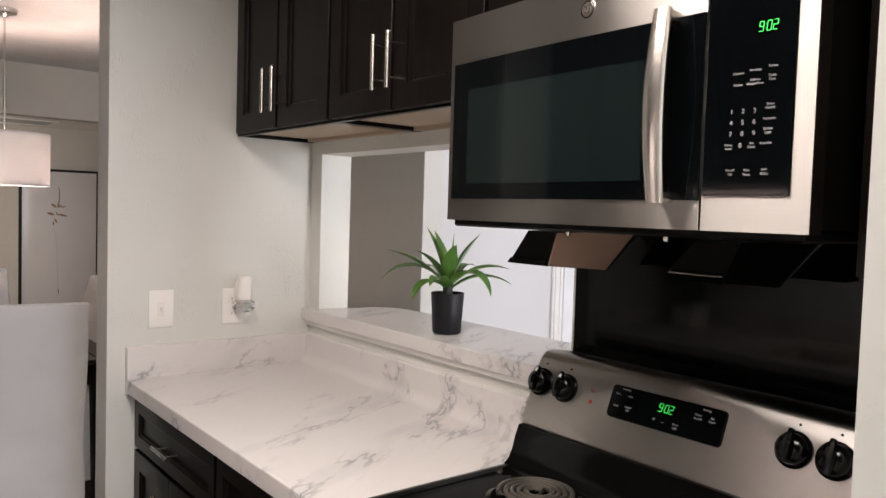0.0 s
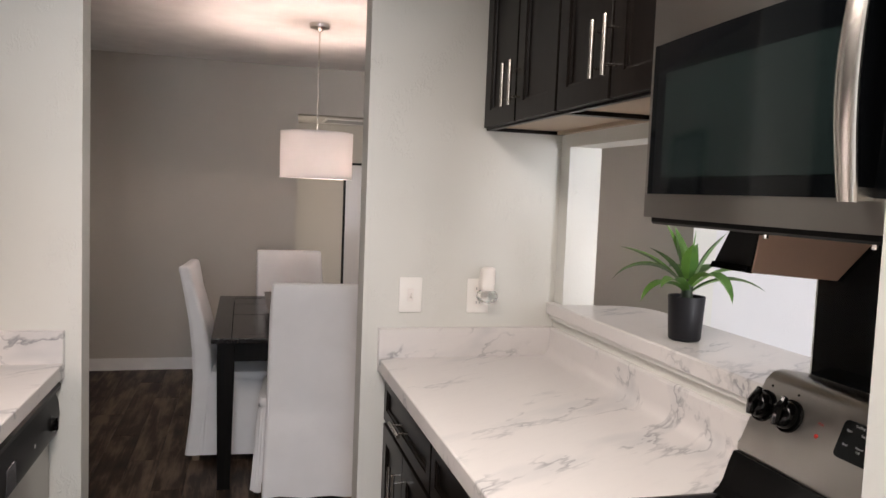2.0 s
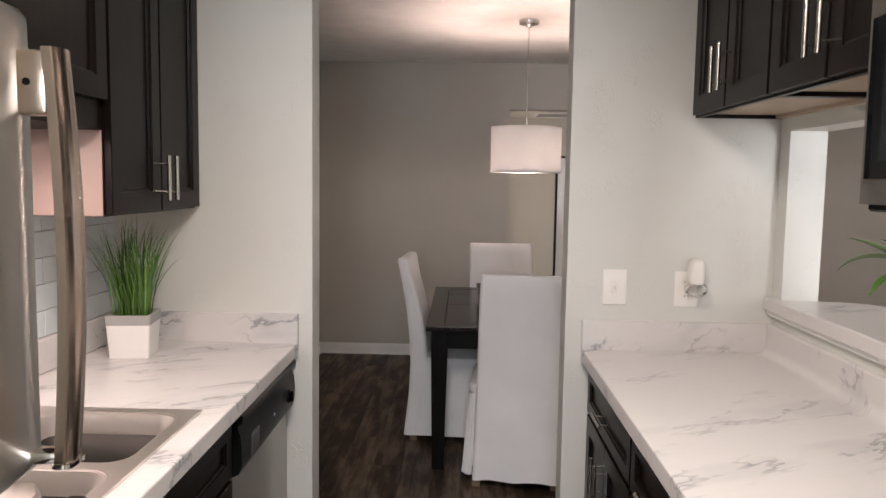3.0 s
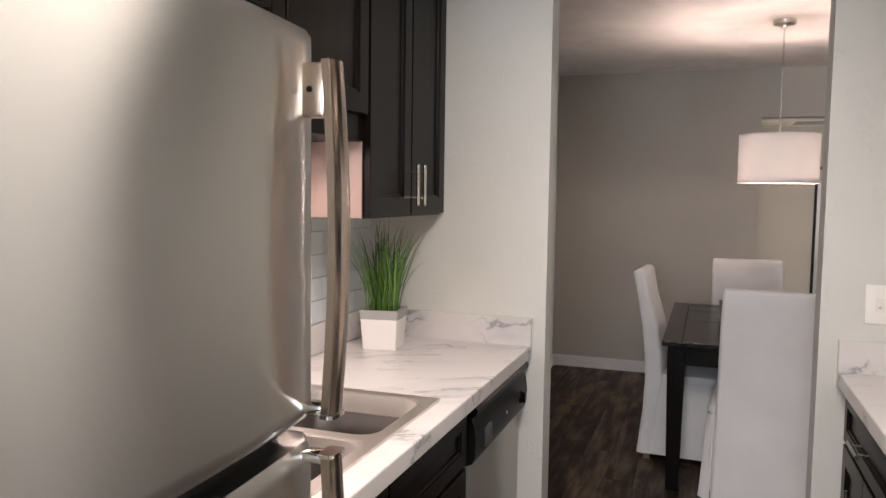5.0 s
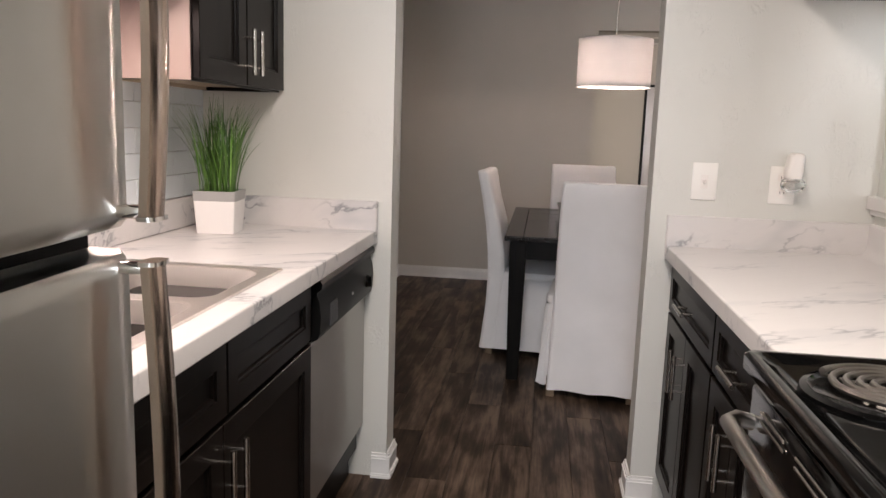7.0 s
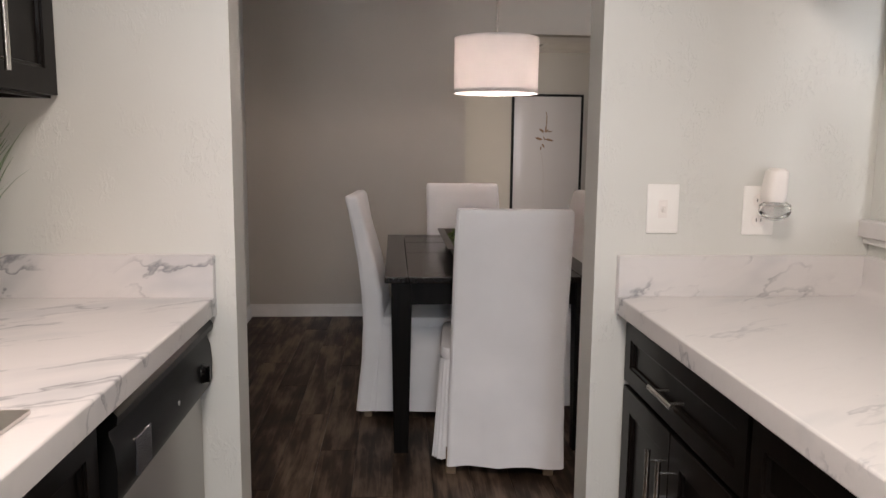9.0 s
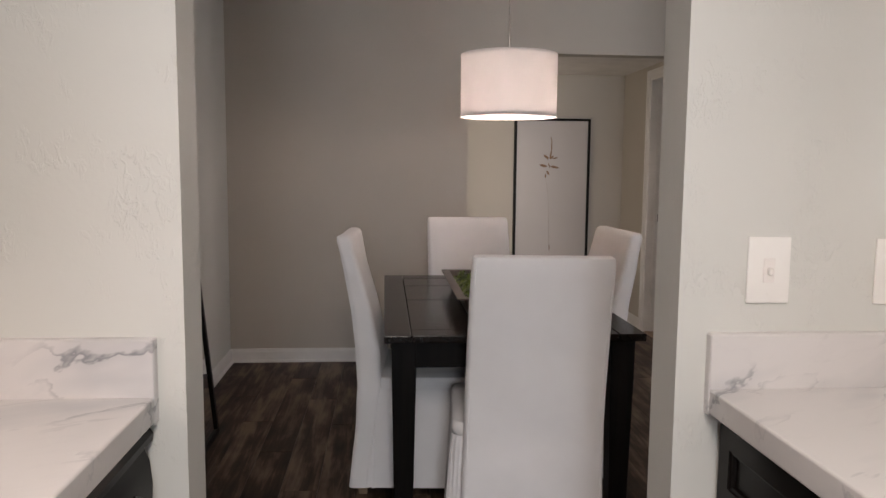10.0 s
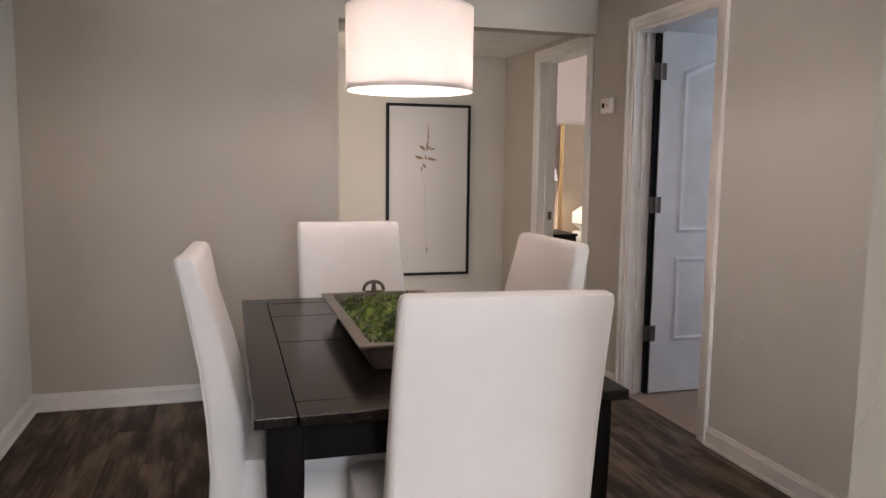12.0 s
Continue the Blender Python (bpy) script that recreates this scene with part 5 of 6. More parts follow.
# ---- plants ----
def blade(bm, base, azimuth, length, width, lean0, lean1, fold=0.25, n=8, tip=0.0):
    """A long leaf that bends over: lean is the angle from upright at foot and tip, in degrees."""
    d = Vector((math.cos(azimuth), math.sin(azimuth), 0))
    s = Vector((-d.y, d.x, 0))
    p = Vector(base)
    rows = []
    for k in range(n + 1):
        u = k / n
        a = radians(lean0 + (lean1 - lean0) * u)
        w = width * (0.55 + 0.9 * u) if u < 0.5 else width * (1.0 - ((u - 0.5) / 0.5) ** 1.6)
        w = max(w, tip)
        up = d * -math.cos(a) + Vector((0, 0, 1)) * math.sin(a)
        rows.append([bm.verts.new(p - s * w + up * w * fold), bm.verts.new(p), bm.verts.new(p + s * w + up * w * fold)])
        p = p + (d * math.sin(a) + Vector((0, 0, 1)) * math.cos(a)) * (length / n)
    for r0, r1 in zip(rows, rows[1:]):
        bm.faces.new((r0[0], r0[1], r1[1], r1[0]))
        bm.faces.new((r0[1], r0[2], r1[2], r1[1]))
    return bm


rng = random.Random(4)
PX, PY = 2.615, 2.735
pot = thing("potted_agave", (PX, PY, 1.106), "green broad-leaved artificial plant in a black nursery pot", "plant")
bm = B()
turned(bm, [(0.036, 1.107), (0.041, 1.109), (0.0435, 1.114), (0.0470, 1.180), (0.0500, 1.226), (0.0495, 1.229), (0.0465, 1.228), (0.0455, 1.210), (0.01, 1.208)], PX, PY, 32)
part("pot", bm, M_POTB, pot, "black plastic nursery pot", smooth=True)
bm = B()
turned(bm, [(0.0455, 1.211), (0.044, 1.218), (0.02, 1.224), (0.005, 1.224)], PX, PY, 20)
part("soil", bm, M_SOIL, pot)
bm = B()
turned(bm, [(0.016, 1.222), (0.015, 1.240), (0.017, 1.265), (0.010, 1.290)], PX, PY, 14)
part("stem", bm, M_STEM, pot, smooth=True)
# azimuth in degrees, length, half width, lean at the foot and at the tip, foot height
for az, ln, hw, l0, l1, h in ((139, 0.205, 0.0150, 46, 84, 1.268), (150, 0.225, 0.0155, 34, 152, 1.262), (128, 0.175, 0.0170, 16, 30, 1.272), (105, 0.160, 0.0165, 9, 22, 1.274), (-60, 0.148, 0.0060, 2, 4, 1.276),
                              (-30, 0.172, 0.0160, 20, 42, 1.270), (-42, 0.190, 0.0150, 42, 112, 1.262), (-22, 0.205, 0.0135, 52, 124, 1.252), (-82, 0.200, 0.0170, 30, 168, 1.262), (-172, 0.165, 0.0155, 48, 160, 1.254),
                              (-150, 0.150, 0.0160, 42, 128, 1.254), (20, 0.165, 0.0150, 36, 104, 1.262), (75, 0.175, 0.0150, 40, 116, 1.262), (-118, 0.135, 0.0165, 14, 44, 1.270), (-95, 0.120, 0.0150, 8, 26, 1.274), (172, 0.150, 0.0150, 26, 70, 1.266)):
    bm = B()
    a = radians(az)
    blade(bm, (PX + 0.008 * math.cos(a), PY + 0.008 * math.sin(a), h - 0.018), a, ln * 1.04, hw * 1.38, l0 + rng.uniform(-3, 3), l1 + rng.uniform(-4, 4), 0.45, 10)
    part("leaf", bm, M_LEAF, pot, smooth=True)

gp = thing("grass_planter", (0.437, 3.205, 0.915), "artificial grass in a white and grey square planter", "plant")
bm = B()
GM = Matrix.Translation((0.437, 3.205, 0.916)) @ Matrix.Rotation(radians(8), 4, "Z")
h = 0.066
loft(bm, [(0, 0, 0, h * 0.90, h * 0.90, 0.006), (0.105, 0, 0, h, h, 0.006)])
bmesh.ops.transform(bm, matrix=GM, verts=bm.verts[:])
part("planter", bm, M_POTW, gp, "white planter body", smooth=True)
bm = B()
loft(bm, [(0.1052, 0, 0, h + 0.0005, h + 0.0005, 0.006), (0.136, 0, 0, h + 0.003, h + 0.003, 0.006), (0.1362, 0, 0, h - 0.006, h - 0.006, 0.005), (0.122, 0, 0, h - 0.006, h - 0.006, 0.005)])
bmesh.ops.transform(bm, matrix=GM, verts=bm.verts[:])
part("planter_rim", bm, M_POTG, gp, "grey planter rim", smooth=True)
bm = B()
for k in range(190):
    x, y = rng.uniform(-0.05, 0.05), rng.uniform(-0.05, 0.05)
    base = GM @ Vector((x, y, 0.120))
    a = math.atan2(y, x) + rng.uniform(-1.2, 1.2)
    out = math.hypot(x, y) / 0.06
    blade(bm, base, a, rng.uniform(0.17, 0.335), rng.uniform(0.0013, 0.0029), rng.uniform(0, 14) * out, rng.uniform(4, 66) * (0.35 + out * 0.75), 0.2, 6, 0.0003)
gr = part("grass", bm, M_GRASS, gp, "fine green grass blades")
tagged(gr, kind="stuff")

# ---- dining table ----
tb = thing("dining_table", (1.745, 5.29, 0), "dark distressed wooden dining table", "table")
TX0, TX1, TY0, TY1, TZ = 1.300, 2.192, 4.580, 6.000, 0.755
for name, q in (("border_board", (TX0, TX0 + 0.092, TY0, TY1)), ("border_board", (TX1 - 0.092, TX1, TY0, TY1)), ("border_board", (TX0 + 0.0945, TX1 - 0.0945, TY0, TY0 + 0.098)), ("border_board", (TX0 + 0.0945, TX1 - 0.0945, TY1 - 0.098, TY1)),
                ("panel_board", (TX0 + 0.0945, TX1 - 0.0945, TY0 + 0.1005, 5.268)), ("panel_board", (TX0 + 0.0945, TX1 - 0.0945, 5.2705, 5.655)), ("panel_board", (TX0 + 0.0945, TX1 - 0.0945, 5.6575, TY1 - 0.1005))):
    bm = B()
    lift = 0.001 if name == "panel_board" else 0.0
    box(bm, *q, TZ - 0.026, TZ - lift, 0.003, 2)
    part(name, bm, M_TABLE, tb)
bm = B()
box(bm, TX0 + 0.045, TX1 - 0.045, TY0 + 0.055, TY0 + 0.078, 0.632, TZ - 0.0265)
part("apron", bm, M_TLEG, tb)
bm = B()
box(bm, TX0 + 0.045, TX1 - 0.045, TY1 - 0.078, TY1 - 0.055, 0.632, TZ - 0.0265)
part("apron", bm, M_TLEG, tb)
for x in (TX0 + 0.045, TX1 - 0.068):
    bm = B()
    box(bm, x, x + 0.023, TY0 + 0.079, TY1 - 0.079, 0.632, TZ - 0.0265)
    part("apron", bm, M_TLEG, tb)
for x in (TX0 + 0.068, TX1 - 0.068):
    for y in (TY0 + 0.078, TY1 - 0.078):
        bm = B()
        loft(bm, [(0.0, x, y, 0.030, 0.030, 0.003), (0.62, x, y, 0.0415, 0.0415, 0.003), (TZ - 0.0265, x, y, 0.0415, 0.0415, 0.003)], 3)
        part("leg", bm, M_TLEG, tb)

# tray with moss
tr = thing("tray", (1.755, 5.245, 0.757), "long dark metal tray with ring handles", "tray")
bm = B()
tx, ty, hx, hy = 1.757, 5.245, 0.187, 0.402
loft(bm, [(0.757, tx, ty, hx - 0.050, hy - 0.050, 0.012), (0.760, tx, ty, hx - 0.046, hy - 0.046, 0.012), (0.826, tx, ty, hx - 0.026, hy - 0.026, 0.012), (0.828, tx, ty, hx, hy, 0.008), (0.833, tx, ty, hx, hy, 0.008), (0.833, tx, ty, hx - 0.034, hy - 0.034, 0.010), (0.770, tx, ty, hx - 0.055, hy - 0.055, 0.010)], 4)
part("dish", bm, M_TRAY, tr, smooth=True)
for s in (-1, 1):
    bm = B()
    yy = ty + s * (hy - 0.010)
    tube(bm, [(tx + 0.036 * math.cos(a), yy, 0.838 + 0.034 * max(0, math.sin(a)) ** 0.8) for a in [math.pi * k / 14 for k in range(15)]], 0.006, 8)
    tube(bm, [(tx, yy, 0.833), (tx, yy, 0.866), (tx, yy, 0.874)], [0.010, 0.007, 0.006], 10)
    box(bm, tx - 0.030, tx + 0.030, yy - 0.006, yy + 0.006, 0.833, 0.839)
    part("handle", bm, M_TRAY, tr, "dark ring handle", smooth=True)
bm = B()
NX, NY = 16, 36
grid = []
for i in range(NX + 1):
    row = []
    for j in range(NY + 1):
        u, v = i / NX * 2 - 1, j / NY * 2 - 1
        x, y = tx + u * (hx - 0.042), ty + v * (hy - 0.042)
        edge = (1 - u ** 4) * (1 - v ** 8)
        z = 0.800 + edge * (0.012 + 0.050 * (0.4 + noise.noise(Vector((x * 24, y * 24, 2.0)))))
        row.append(bm.verts.new((x, y, z)))
    grid.append(row)
for i in range(NX):
    for j in range(NY):
        bm.faces.new((grid[i][j], grid[i + 1][j], grid[i + 1][j + 1], grid[i][j + 1]))
for k in range(4200):
    u, v = rng.uniform(-1, 1), rng.uniform(-1, 1)
    x, y = tx + u * (hx - 0.045), ty + v * (hy - 0.045)
    edge = (1 - u ** 4) * (1 - v ** 8)
    z = 0.799 + edge * (0.012 + 0.050 * (0.4 + noise.noise(Vector((x * 24, y * 24, 2.0)))))
    a = rng.uniform(0, 6.28)
    w, l = rng.uniform(0.0015, 0.004), rng.uniform(0.007, 0.020)
    d = Vector((math.cos(a), math.sin(a), rng.uniform(0.2, 1.3))).normalized() * l
    s = Vector((-math.sin(a), math.cos(a), rng.uniform(-0.4, 0.4))) * w
    p = Vector((x, y, z))
    q0, q1, q2, q3 = (bm.verts.new(p), bm.verts.new(p + d * 0.5 + s), bm.verts.new(p + d), bm.verts.new(p + d * 0.5 - s))
    bm.faces.new((q0, q1, q2, q3))
moss = solid("moss", bm, M_MOSS, "green preserved moss filling the dark tray", "moss", "stuff")


# ---- slipcovered chairs ----
def chair_at(m, label):
    ch = thing("dining_chair", (0, 0, 0), label, "chair", "chairs round the table")
    # backrest: leans back, rounded top, straight drop to the floor behind
    bm = B()
    secs = []
    for z, y, hy, hx, r in ((0.042, -0.240, 0.036, 0.229, 0.018), (0.20, -0.222, 0.040, 0.226, 0.022), (0.45, -0.198, 0.050, 0.223, 0.026), (0.60, -0.209, 0.048, 0.222, 0.026), (0.75, -0.234, 0.038, 0.221, 0.022), (0.90, -0.267, 0.031, 0.219, 0.019), (0.99, -0.287, 0.029, 0.218, 0.018),
                            (1.030, -0.295, 0.029, 0.217, 0.016), (1.044, -0.298, 0.024, 0.213, 0.012), (1.049, -0.299, 0.014, 0.206, 0.008)):
        secs.append((z, -0.014 * max(0.0, 1 - max(0.0, z - 0.35) / 0.69), y, hx, hy, r))
    loft(bm, secs, 6)
    bmesh.ops.subdivide_edges(bm, edges=[e for e in bm.edges if e.calc_length() > 0.2], cuts=6, use_grid_fill=True)
    for v in bm.verts:
        k = max(0.0, 1 - v.co.z / 0.55)
        w = noise.noise(Vector((v.co.x * 7, v.co.y * 3, v.co.z * 5)))
        v.co.y += 0.010 * w + 0.012 * k * math.sin(v.co.x * 30)
        v.co.x += 0.004 * w
    back = part("backrest", bm, M_CLOTH, ch, smooth=True)
    WORLD_AT[back] = Matrix()
    # seams down both edges
    for s in (-1, 1):
        bm = B()
        tube(bm, [(cx + s * (hx - 0.012), y - hy * 0.94, z) for z, cx, y, hx, hy, r in secs[:8]], 0.003, 6)
        part("piping", bm, M_CLOTH, back, smooth=True)
    # seat and gathered skirt
    bm = B()
    loft(bm, [(0.445, -0.036, 0.045, 0.234, 0.236, 0.05), (0.470, -0.036, 0.045, 0.240, 0.240, 0.05), (0.488, -0.036, 0.045, 0.234, 0.234, 0.05), (0.498, -0.036, 0.040, 0.205, 0.205, 0.05)], 6)
    part("seat", bm, M_CLOTH, ch, smooth=True)
    bm = B()
    rings = []
    n = 96
    for i, z in enumerate((0.446, 0.40, 0.30, 0.20, 0.11, 0.045)):
        f = i / 5
        ring = []
        out = rounded(0.237 + 0.022 * f, 0.238 + 0.022 * f, 0.04, 25)[:n]
        for k, (px, py) in enumerate(out):
            fold = 0.007 * f * (math.sin(k * 0.9) + 0.6 * math.sin(k * 0.37 + 1.3))
            l = math.hypot(px, py)
            ring.append(bm.verts.new((-0.036 + px * (1 + fold / l), 0.045 + py * (1 + fold / l), z)))
        rings.append(ring)
    for r0, r1 in zip(rings, rings[1:]):
        for k in range(len(r0)):
            bm.faces.new((r0[k], r0[(k + 1) % len(r0)], r1[(k + 1) % len(r0)], r1[k]))
    part("skirt", bm, M_CLOTH, ch, smooth=True)
    for x in (-0.226, 0.154):
        for y in (-0.232, 0.235):
            bm = B()
            box(bm, x - 0.02, x + 0.02, y - 0.018, y + 0.018, 0.0, 0.10, 0.003)
            part("leg", bm, M_FOOT, ch, "pale wooden leg")
    ch.matrix_basis = m
    return ch


chair = chair_at(pose(1.808, 4.650, 0, 0, 0, -5), "white slipcovered dining chair at the near end of the table")
for m, label in ((pose(1.456, 5.215, 0, 0, 0, -93), "white slipcovered dining chair on the wall side of the table"), (pose(1.760, 5.850, 0, 0, 0, 183), "white slipcovered dining chair at the head by the hall"),
                 (pose(2.028, 5.34, 0, 0, 0, 94), "white slipcovered dining chair on the doorway side of the table")):
    tagged(copy_thing(chair, m), label)

# ---- pendant lamp ----
LXC, LYC = 1.853, 5.505
pl = thing("pendant_lamp", (LXC, LYC, 2.45), "white drum-shade pendant lamp hanging over the table", "pendant lamp")
bm = B()
n = 64
turned(bm, [(0.213, 1.540), (0.2135, 1.675), (0.214, 1.810), (0.212, 1.810), (0.2115, 1.675), (0.211, 1.540), (0.213, 1.540)], LXC, LYC, n, cap=False)
shade = part("shade", bm, M_SHADE, pl, "white linen drum shade", smooth=True)
for z in (1.542, 1.808):
    bm = B()
    turned(bm, [(0.2145, z - 0.004), (0.2150, z), (0.2145, z + 0.004), (0.2105, z + 0.004), (0.2105, z - 0.004), (0.2145, z - 0.004)], LXC, LYC, n, cap=False)
    part("shade_rim", bm, M_SHADE, pl, smooth=True)
bm = B()
turned(bm, [(0.208, 1.552), (0.208, 1.555)], LXC, LYC, 48)
part("diffuser", bm, M_DIFF, pl, "white disc under the bulb")
# unseen disc, added over the bulb to soften its spot on the ceiling
bm = B()
turned(bm, [(0.110, 1.790), (0.110, 1.793)], LXC, LYC, 48)
part("top_diffuser", bm, M_BAFFLE, pl, "unseen white disc added to dim the ceiling above")
bm = B()
turned(bm, [(0.012, 1.685), (0.03, 1.668), (0.036, 1.638), (0.03, 1.608), (0.008, 1.595)], LXC, LYC, 20)
bulb = part("bulb", bm, M_BULB, pl, smooth=True)
bulb.visible_shadow = False
bm = B()
tube(bm, [(LXC, LYC, 1.68), (LXC, LYC, 2.44)], 0.005, 10)
part("rod", bm, M_NICKEL, pl, smooth=True)
bm = B()
for k in range(3):
    a = radians(120 * k)
    tube(bm, [(LXC, LYC, 1.78), (LXC + 0.211 * math.cos(a), LYC + 0.211 * math.sin(a), 1.805)], 0.002, 6)
part("spider", bm, M_NICKEL, pl)
bm = B()
turned(bm, [(0.012, 2.405), (0.020, 2.415), (0.058, 2.425), (0.062, 2.438), (0.062, 2.449)], LXC, LYC, 32)
part("canopy", bm, M_NICKEL, pl, "satin nickel ceiling canopy", smooth=True)

# ---- picture at the end of the hall ----
pc = thing("framed_picture", (2.76, YH, 0.42), "tall botanical print in a thin black frame", "picture")
PX0, PX1, PZ0, PZ1, PYF = 2.425, 3.097, 0.42, 1.751, YH - 0.034
for q in ((PX0, PX0 + 0.022, PZ0, PZ1), (PX1 - 0.022, PX1, PZ0, PZ1), (PX0 + 0.022, PX1 - 0.022, PZ0, PZ0 + 0.022), (PX0 + 0.022, PX1 - 0.022, PZ1 - 0.022, PZ1)):
    bm = B()
    box(bm, q[0], q[1], PYF, YH - 0.002, q[2], q[3], 0.002)
    part("frame_rail", bm, M_FRAME, pc)
bm = B()
box(bm, PX0 + 0.021, PX1 - 0.021, YH - 0.022, YH - 0.012, PZ0 + 0.021, PZ1 - 0.021)
print_sheet = part("print", bm, M_PAPER, pc, "off-white paper behind glass")
YP = YH - 0.0225


def pic(u, v):
    return Vector((PX0 + (PX1 - PX0) * u, YP, PZ1 - (PZ1 - PZ0) * v))


bm = B()
tube(bm, [pic(0.42, 0.39), pic(0.46, 0.50), pic(0.47, 0.62), pic(0.475, 0.75), pic(0.485, 0.84)], 0.0022, 6)
part("stem", bm, M_STALK, print_sheet)
bm = B()
tube(bm, [pic(0.485, 0.832), pic(0.488, 0.85), pic(0.486, 0.873)], [0.003, 0.005, 0.001], 6)
part("root", bm, M_SEPIA, print_sheet)


def ink_leaf(u, v, length, angle, w):
    bm = B()
    p = pic(u, v)
    d = Vector((math.cos(radians(angle)), 0, math.sin(radians(angle))))
    s = Vector((-d.z, 0, d.x))
    outline = [p, p + d * length * 0.35 + s * w, p + d * length * 0.75 + s * w * 0.7, p + d * length, p + d * length * 0.7 - s * w * 0.7, p + d * length * 0.3 - s * w * 0.8]
    a = [bm.verts.new(q) for q in outline]
    b = [bm.verts.new(q + Vector((0, -0.0012, 0))) for q in outline]
    for k in range(6):
        bm.faces.new((a[k], a[(k + 1) % 6], b[(k + 1) % 6], b[k]))
    bm.faces.new(b)
    part("petal", bm, M_SEPIA, print_sheet)


for u, v, l, a, w in ((0.47, 0.27, 0.09, 80, 0.008), (0.495, 0.22, 0.10, 92, 0.006), (0.50, 0.16, 0.06, 105, 0.004), (0.46, 0.26, 0.06, 150, 0.012), (0.47, 0.265, 0.05, 40, 0.009), (0.50, 0.262, 0.055, 10, 0.007), (0.45, 0.27, 0.04, 120, 0.008),
                      (0.44, 0.315, 0.075, 165, 0.014), (0.47, 0.31, 0.09, -12, 0.012), (0.43, 0.34, 0.05, -60, 0.010), (0.42, 0.36, 0.04, -95, 0.007), (0.45, 0.29, 0.05, -70, 0.006)):
    ink_leaf(u, v, l, a, w)

# ---- leaning floor mirror ----
mi = thing("floor_mirror", (0.46, 5.45, 0), "tall leaning floor mirror in a thin black frame", "mirror")
LEAN = math.atan2(0.488 - 0.302, 1.93)
MM = Matrix.Translation((0.488, 0, 0.0)) @ Matrix.Rotation(-LEAN, 4, "Y")
for q in ((5.085, 5.115, 0.0, 1.94), (5.775, 5.805, 0.0, 1.94), (5.115, 5.775, 0.0, 0.03), (5.115, 5.775, 1.91, 1.94)):
    bm = B()
    box(bm, -0.030, 0.0, q[0], q[1], q[2], q[3], 0.002)
    bmesh.ops.transform(bm, matrix=MM, verts=bm.verts[:])
    part("frame_rail", bm, M_FRAME, mi)
bm = B()
box(bm, -0.016, -0.010, 5.112, 5.778, 0.027, 1.913)
bmesh.ops.transform(bm, matrix=MM, verts=bm.verts[:])
part("glass", bm, M_MIRROR, mi, "clear mirror glass")

# ---- bedroom, seen through its doorway ----
ns = thing("nightstand", (4.35, 9.95, 0), "black nightstand with a drawer in the bedroom", "nightstand")
bm = B()
box(bm, 4.10, 4.55, 9.74, 10.20, 0.08, 0.64, 0.004)
part("body", bm, M_TLEG, ns)
bm = B()
box(bm, 4.09, 4.56, 9.73, 10.21, 0.641, 0.665, 0.004)
part("top", bm, M_TLEG, ns)
for z in (0.12, 0.38):
    bm = B()
    box(bm, 4.12, 4.53, 9.725, 9.739, z, z + 0.23, 0.003)
    part("drawer_front", bm, M_TLEG, ns)
for x in (4.12, 4.53):
    for y in (9.76, 10.18):
        bm = B()
        box(bm, x - 0.02, x + 0.02, y - 0.02, y + 0.02, 0.006, 0.08)
        part("leg", bm, M_TLEG, ns)
bl = thing("table_lamp", (4.27, 9.97, 0.665), "lit bedside lamp with a pale tapered shade", "lamp")
bm = B()
turned(bm, [(0.17, 1.15), (0.085, 1.47), (0.083, 1.47), (0.168, 1.15), (0.17, 1.15)], 4.27, 9.97, 32, cap=False)
part("shade", bm, M_SHADE, bl, smooth=True)
bm = B()
turned(bm, [(0.07, 0.666), (0.07, 0.68), (0.02, 0.70), (0.05, 0.80), (0.06, 0.90), (0.03, 1.02), (0.01, 1.08), (0.01, 1.20)], 4.27, 9.97, 24)
part("base", bm, M_GOLD, bl, smooth=True)
bd = thing("bed", (5.4, 9.2, 0), "bed with a tall upholstered headboard and white bedding", "bed")
bm = B()
box(bm, 4.60, 6.20, 10.19, 10.285, 0.10, 1.69, 0.012, 2)
part("headboard", bm, M_HEAD, bd)
bm = B()
for x in (4.575, 4.598):
    tube(bm, [(x, 10.195, 0.006), (x, 10.195, 1.695)], 0.008, 8)
part("edge_strip", bm, M_GOLD, bd, "brass edge of the headboard", smooth=True)
bm = B()
box(bm, 4.66, 6.14, 8.15, 10.18, 0.02, 0.42, 0.01)
part("base", bm, M_TLEG, bd)
bm = B()
loft(bm, [(0.421, 5.40, 9.16, 0.75, 1.00, 0.08), (0.60, 5.40, 9.16, 0.77, 1.01, 0.10), (0.66, 5.40, 9.16, 0.74, 0.98, 0.12)])
part("mattress", bm, M_CLOTH, bd, smooth=True)
pillows = []
for x in (5.0, 5.75):
    pillows.append(solid("pillow", loft(B(), [(0.668, x, 9.98, 0.26, 0.12, 0.08), (0.74, x, 10.0, 0.34, 0.15, 0.10), (0.84, x, 10.04, 0.33, 0.13, 0.10), (0.90, x, 10.08, 0.24, 0.06, 0.05)]), M_CLOTH, "plump white pillow against the headboard", "pillow", smooth=True))

for ob in (ns, bl, bd, *pillows):
    ob.location += Vector((-0.19, -0.42, 0))

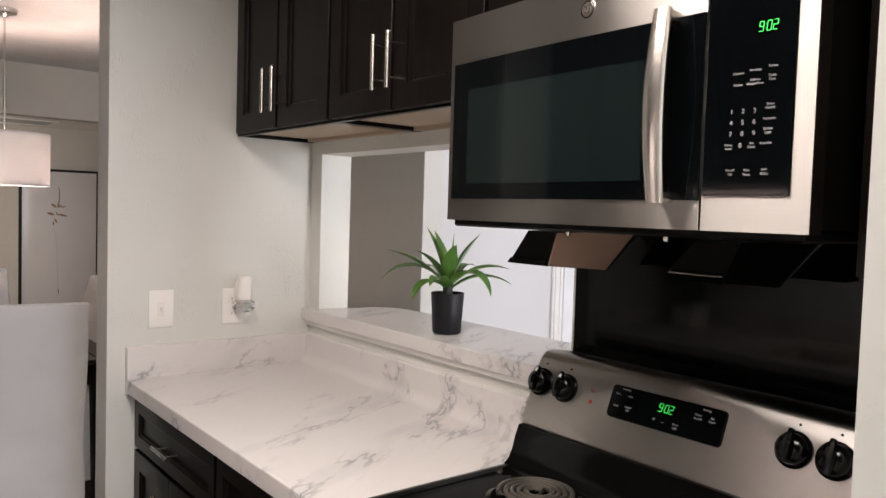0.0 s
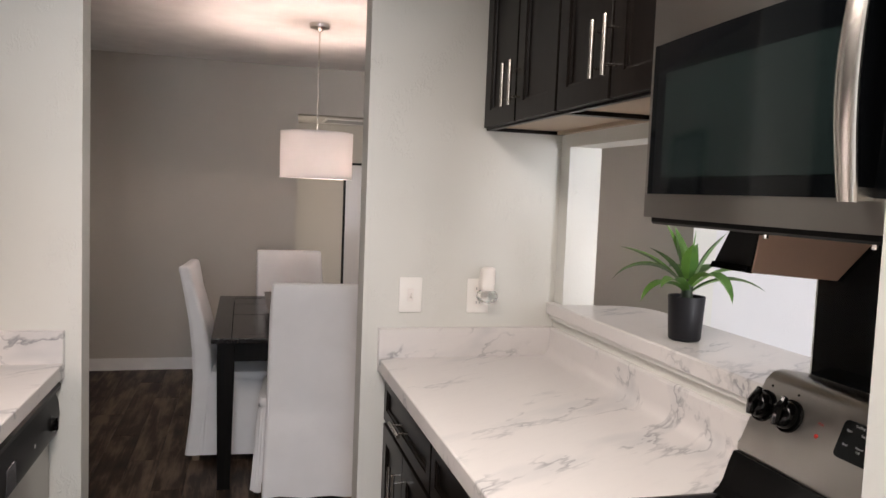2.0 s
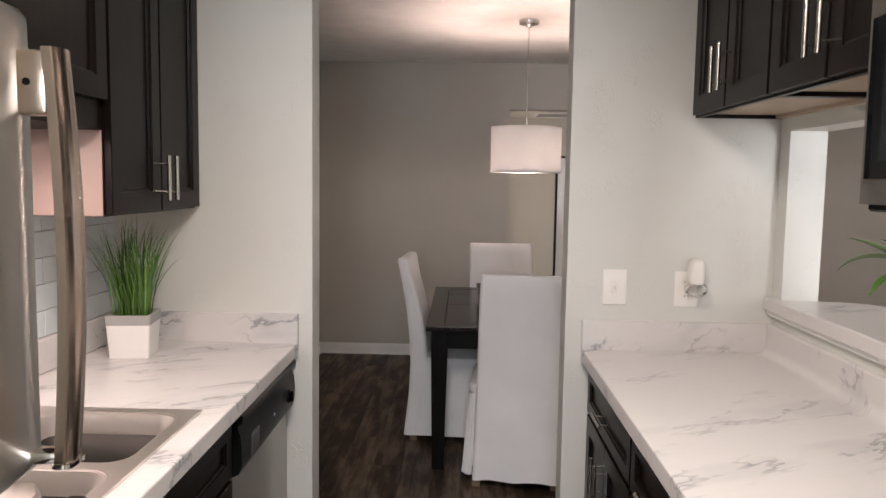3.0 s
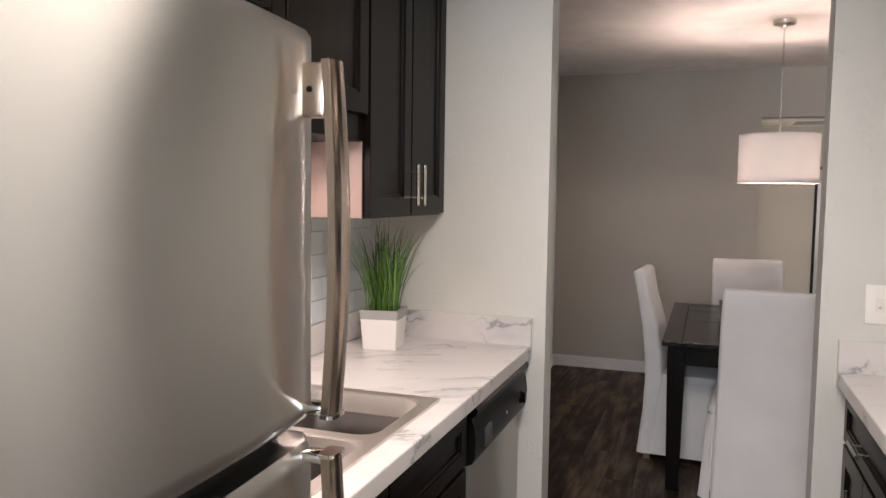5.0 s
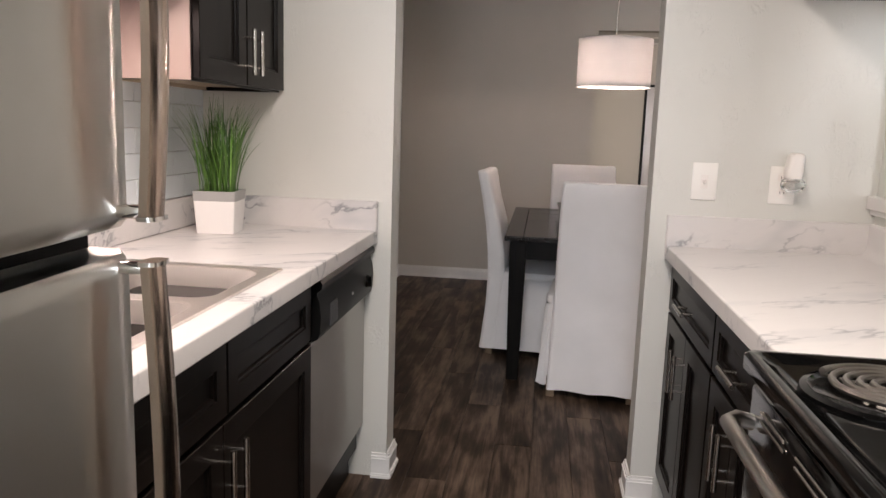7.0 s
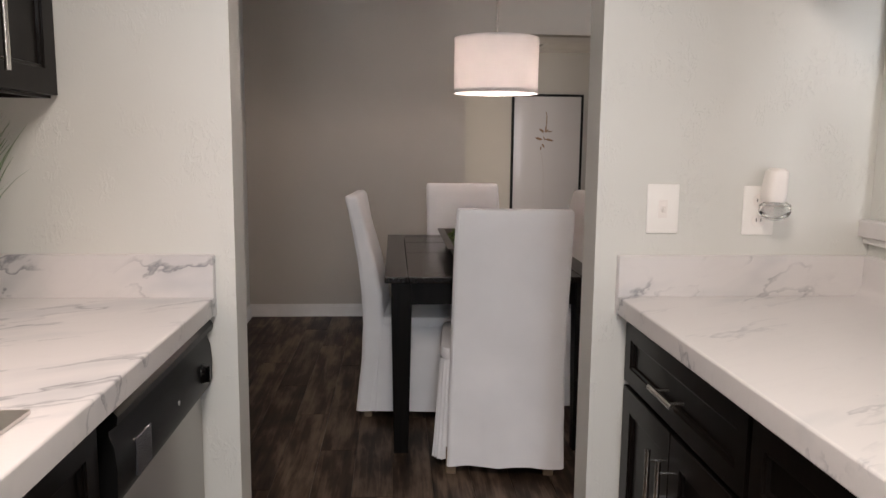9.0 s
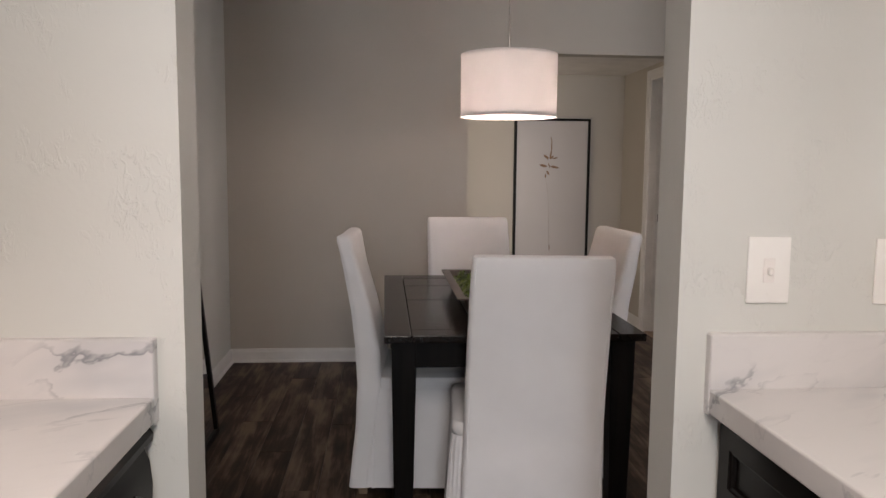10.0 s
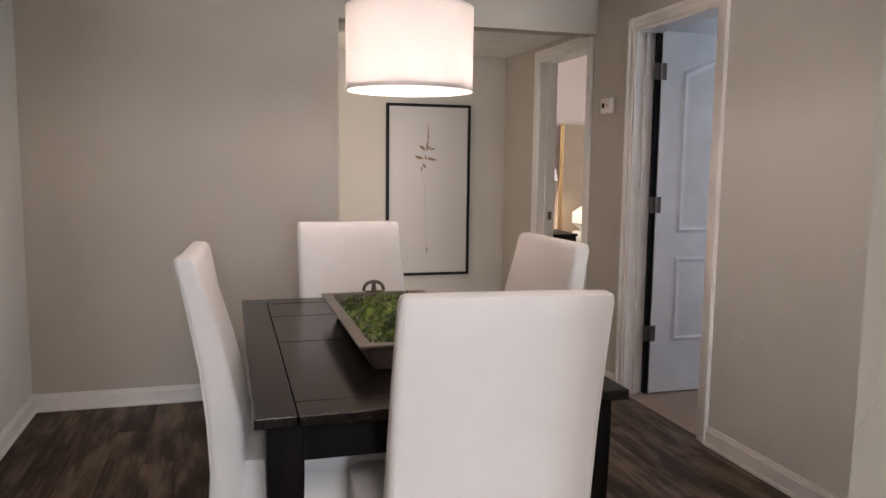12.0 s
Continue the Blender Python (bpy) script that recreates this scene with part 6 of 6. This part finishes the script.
# ---- living room wall beyond the pass-through: a closed white door in its casing ----
ld = thing("door_3", (4.79, YR, 0), "closed white door in the living room wall", "door", kind="structure")
bm = B()
box(bm, 4.41, 5.17, YR - 0.015, YR - 0.001, 0.01, 2.04, 0.003)
part("leaf", bm, M_DOOR, ld)
for x in (4.315, 5.18):
    bm = B()
    box(bm, x, x + 0.085, YR - 0.019, YR - 0.001, 0, 2.11, 0.003)
    box(bm, x + 0.012, x + 0.036, YR - 0.027, YR - 0.019, 0, 2.11, 0.002)
    box(bm, x + 0.055, x + 0.070, YR - 0.024, YR - 0.019, 0, 2.11, 0.002)
    part("casing", bm, M_TRIM, ld)

# ---- glazed tiles behind the sink counter ----
def piece(name, me, parent, loc):
    ob = new(name, me)
    ob.location = loc
    ob.parent = parent
    ob.matrix_parent_inverse = WORLD_AT.get(parent, Matrix()).inverted()
    return ob


ts = thing("wall_tile_backsplash", (XL, 2.6, 1.016), "white glazed subway tiles behind the sink counter", "backsplash", kind="structure")
bm = B()
box(bm, XL, XL + 0.004, 1.76, YK0 - 0.001, 1.0165, 1.597)
part("grout", bm, M_GROUT, ts)
TW, THH = 0.152, 0.076
meshes = {}


def tile_mesh(w, h):
    key = (round(w, 3), round(h, 3))
    if key not in meshes:
        bm = B()
        box(bm, 0, 0.006, 0.001, w - 0.001, 0.001, h - 0.001, 0.0012)
        meshes[key] = mesh_of("tile", bm, M_TILE)
    return meshes[key]


row = 0
z = 1.018
while z < 1.59:
    hh = min(THH, 1.597 - z)
    y = 1.762 - (TW / 2 if row % 2 else 0)
    while y < YK0 - 0.003:
        a, b = max(y, 1.762), min(y + TW, YK0 - 0.002)
        if not (a > 2.78 and z > 1.376) and b - a > 0.012:
            piece("tile", tile_mesh(b - a, hh), ts, (XL + 0.0035, a, z))
        y += TW
    z += THH
    row += 1

# ---- floor planks ----
pm = {}


def plank_mesh(w, l):
    key = (round(w, 3), round(l, 2))
    if key not in pm:
        bm = B()
        box(bm, 0.0007, w - 0.0007, 0.0007, l - 0.0007, -0.0075, 0.0, 0.0008)
        pm[key] = mesh_of("plank", bm, M_PLANK)
    return pm[key]


PW, PLN = 0.152, 1.22
x = XL
row = 0
while x < XR:
    w = min(PW, XR - x)
    lo, hi = -0.5, YF
    if x > 1.74:
        hi = YH
    if x > XP1:
        lo = 3.0
    y = lo - (row * 0.43) % PLN
    while y < hi:
        a, b = max(y, lo), min(y + PLN, hi)
        if b - a > 0.05:
            piece("plank", plank_mesh(w, b - a), floor, (x, a, 0))
        y += PLN
    x += PW
    row += 1
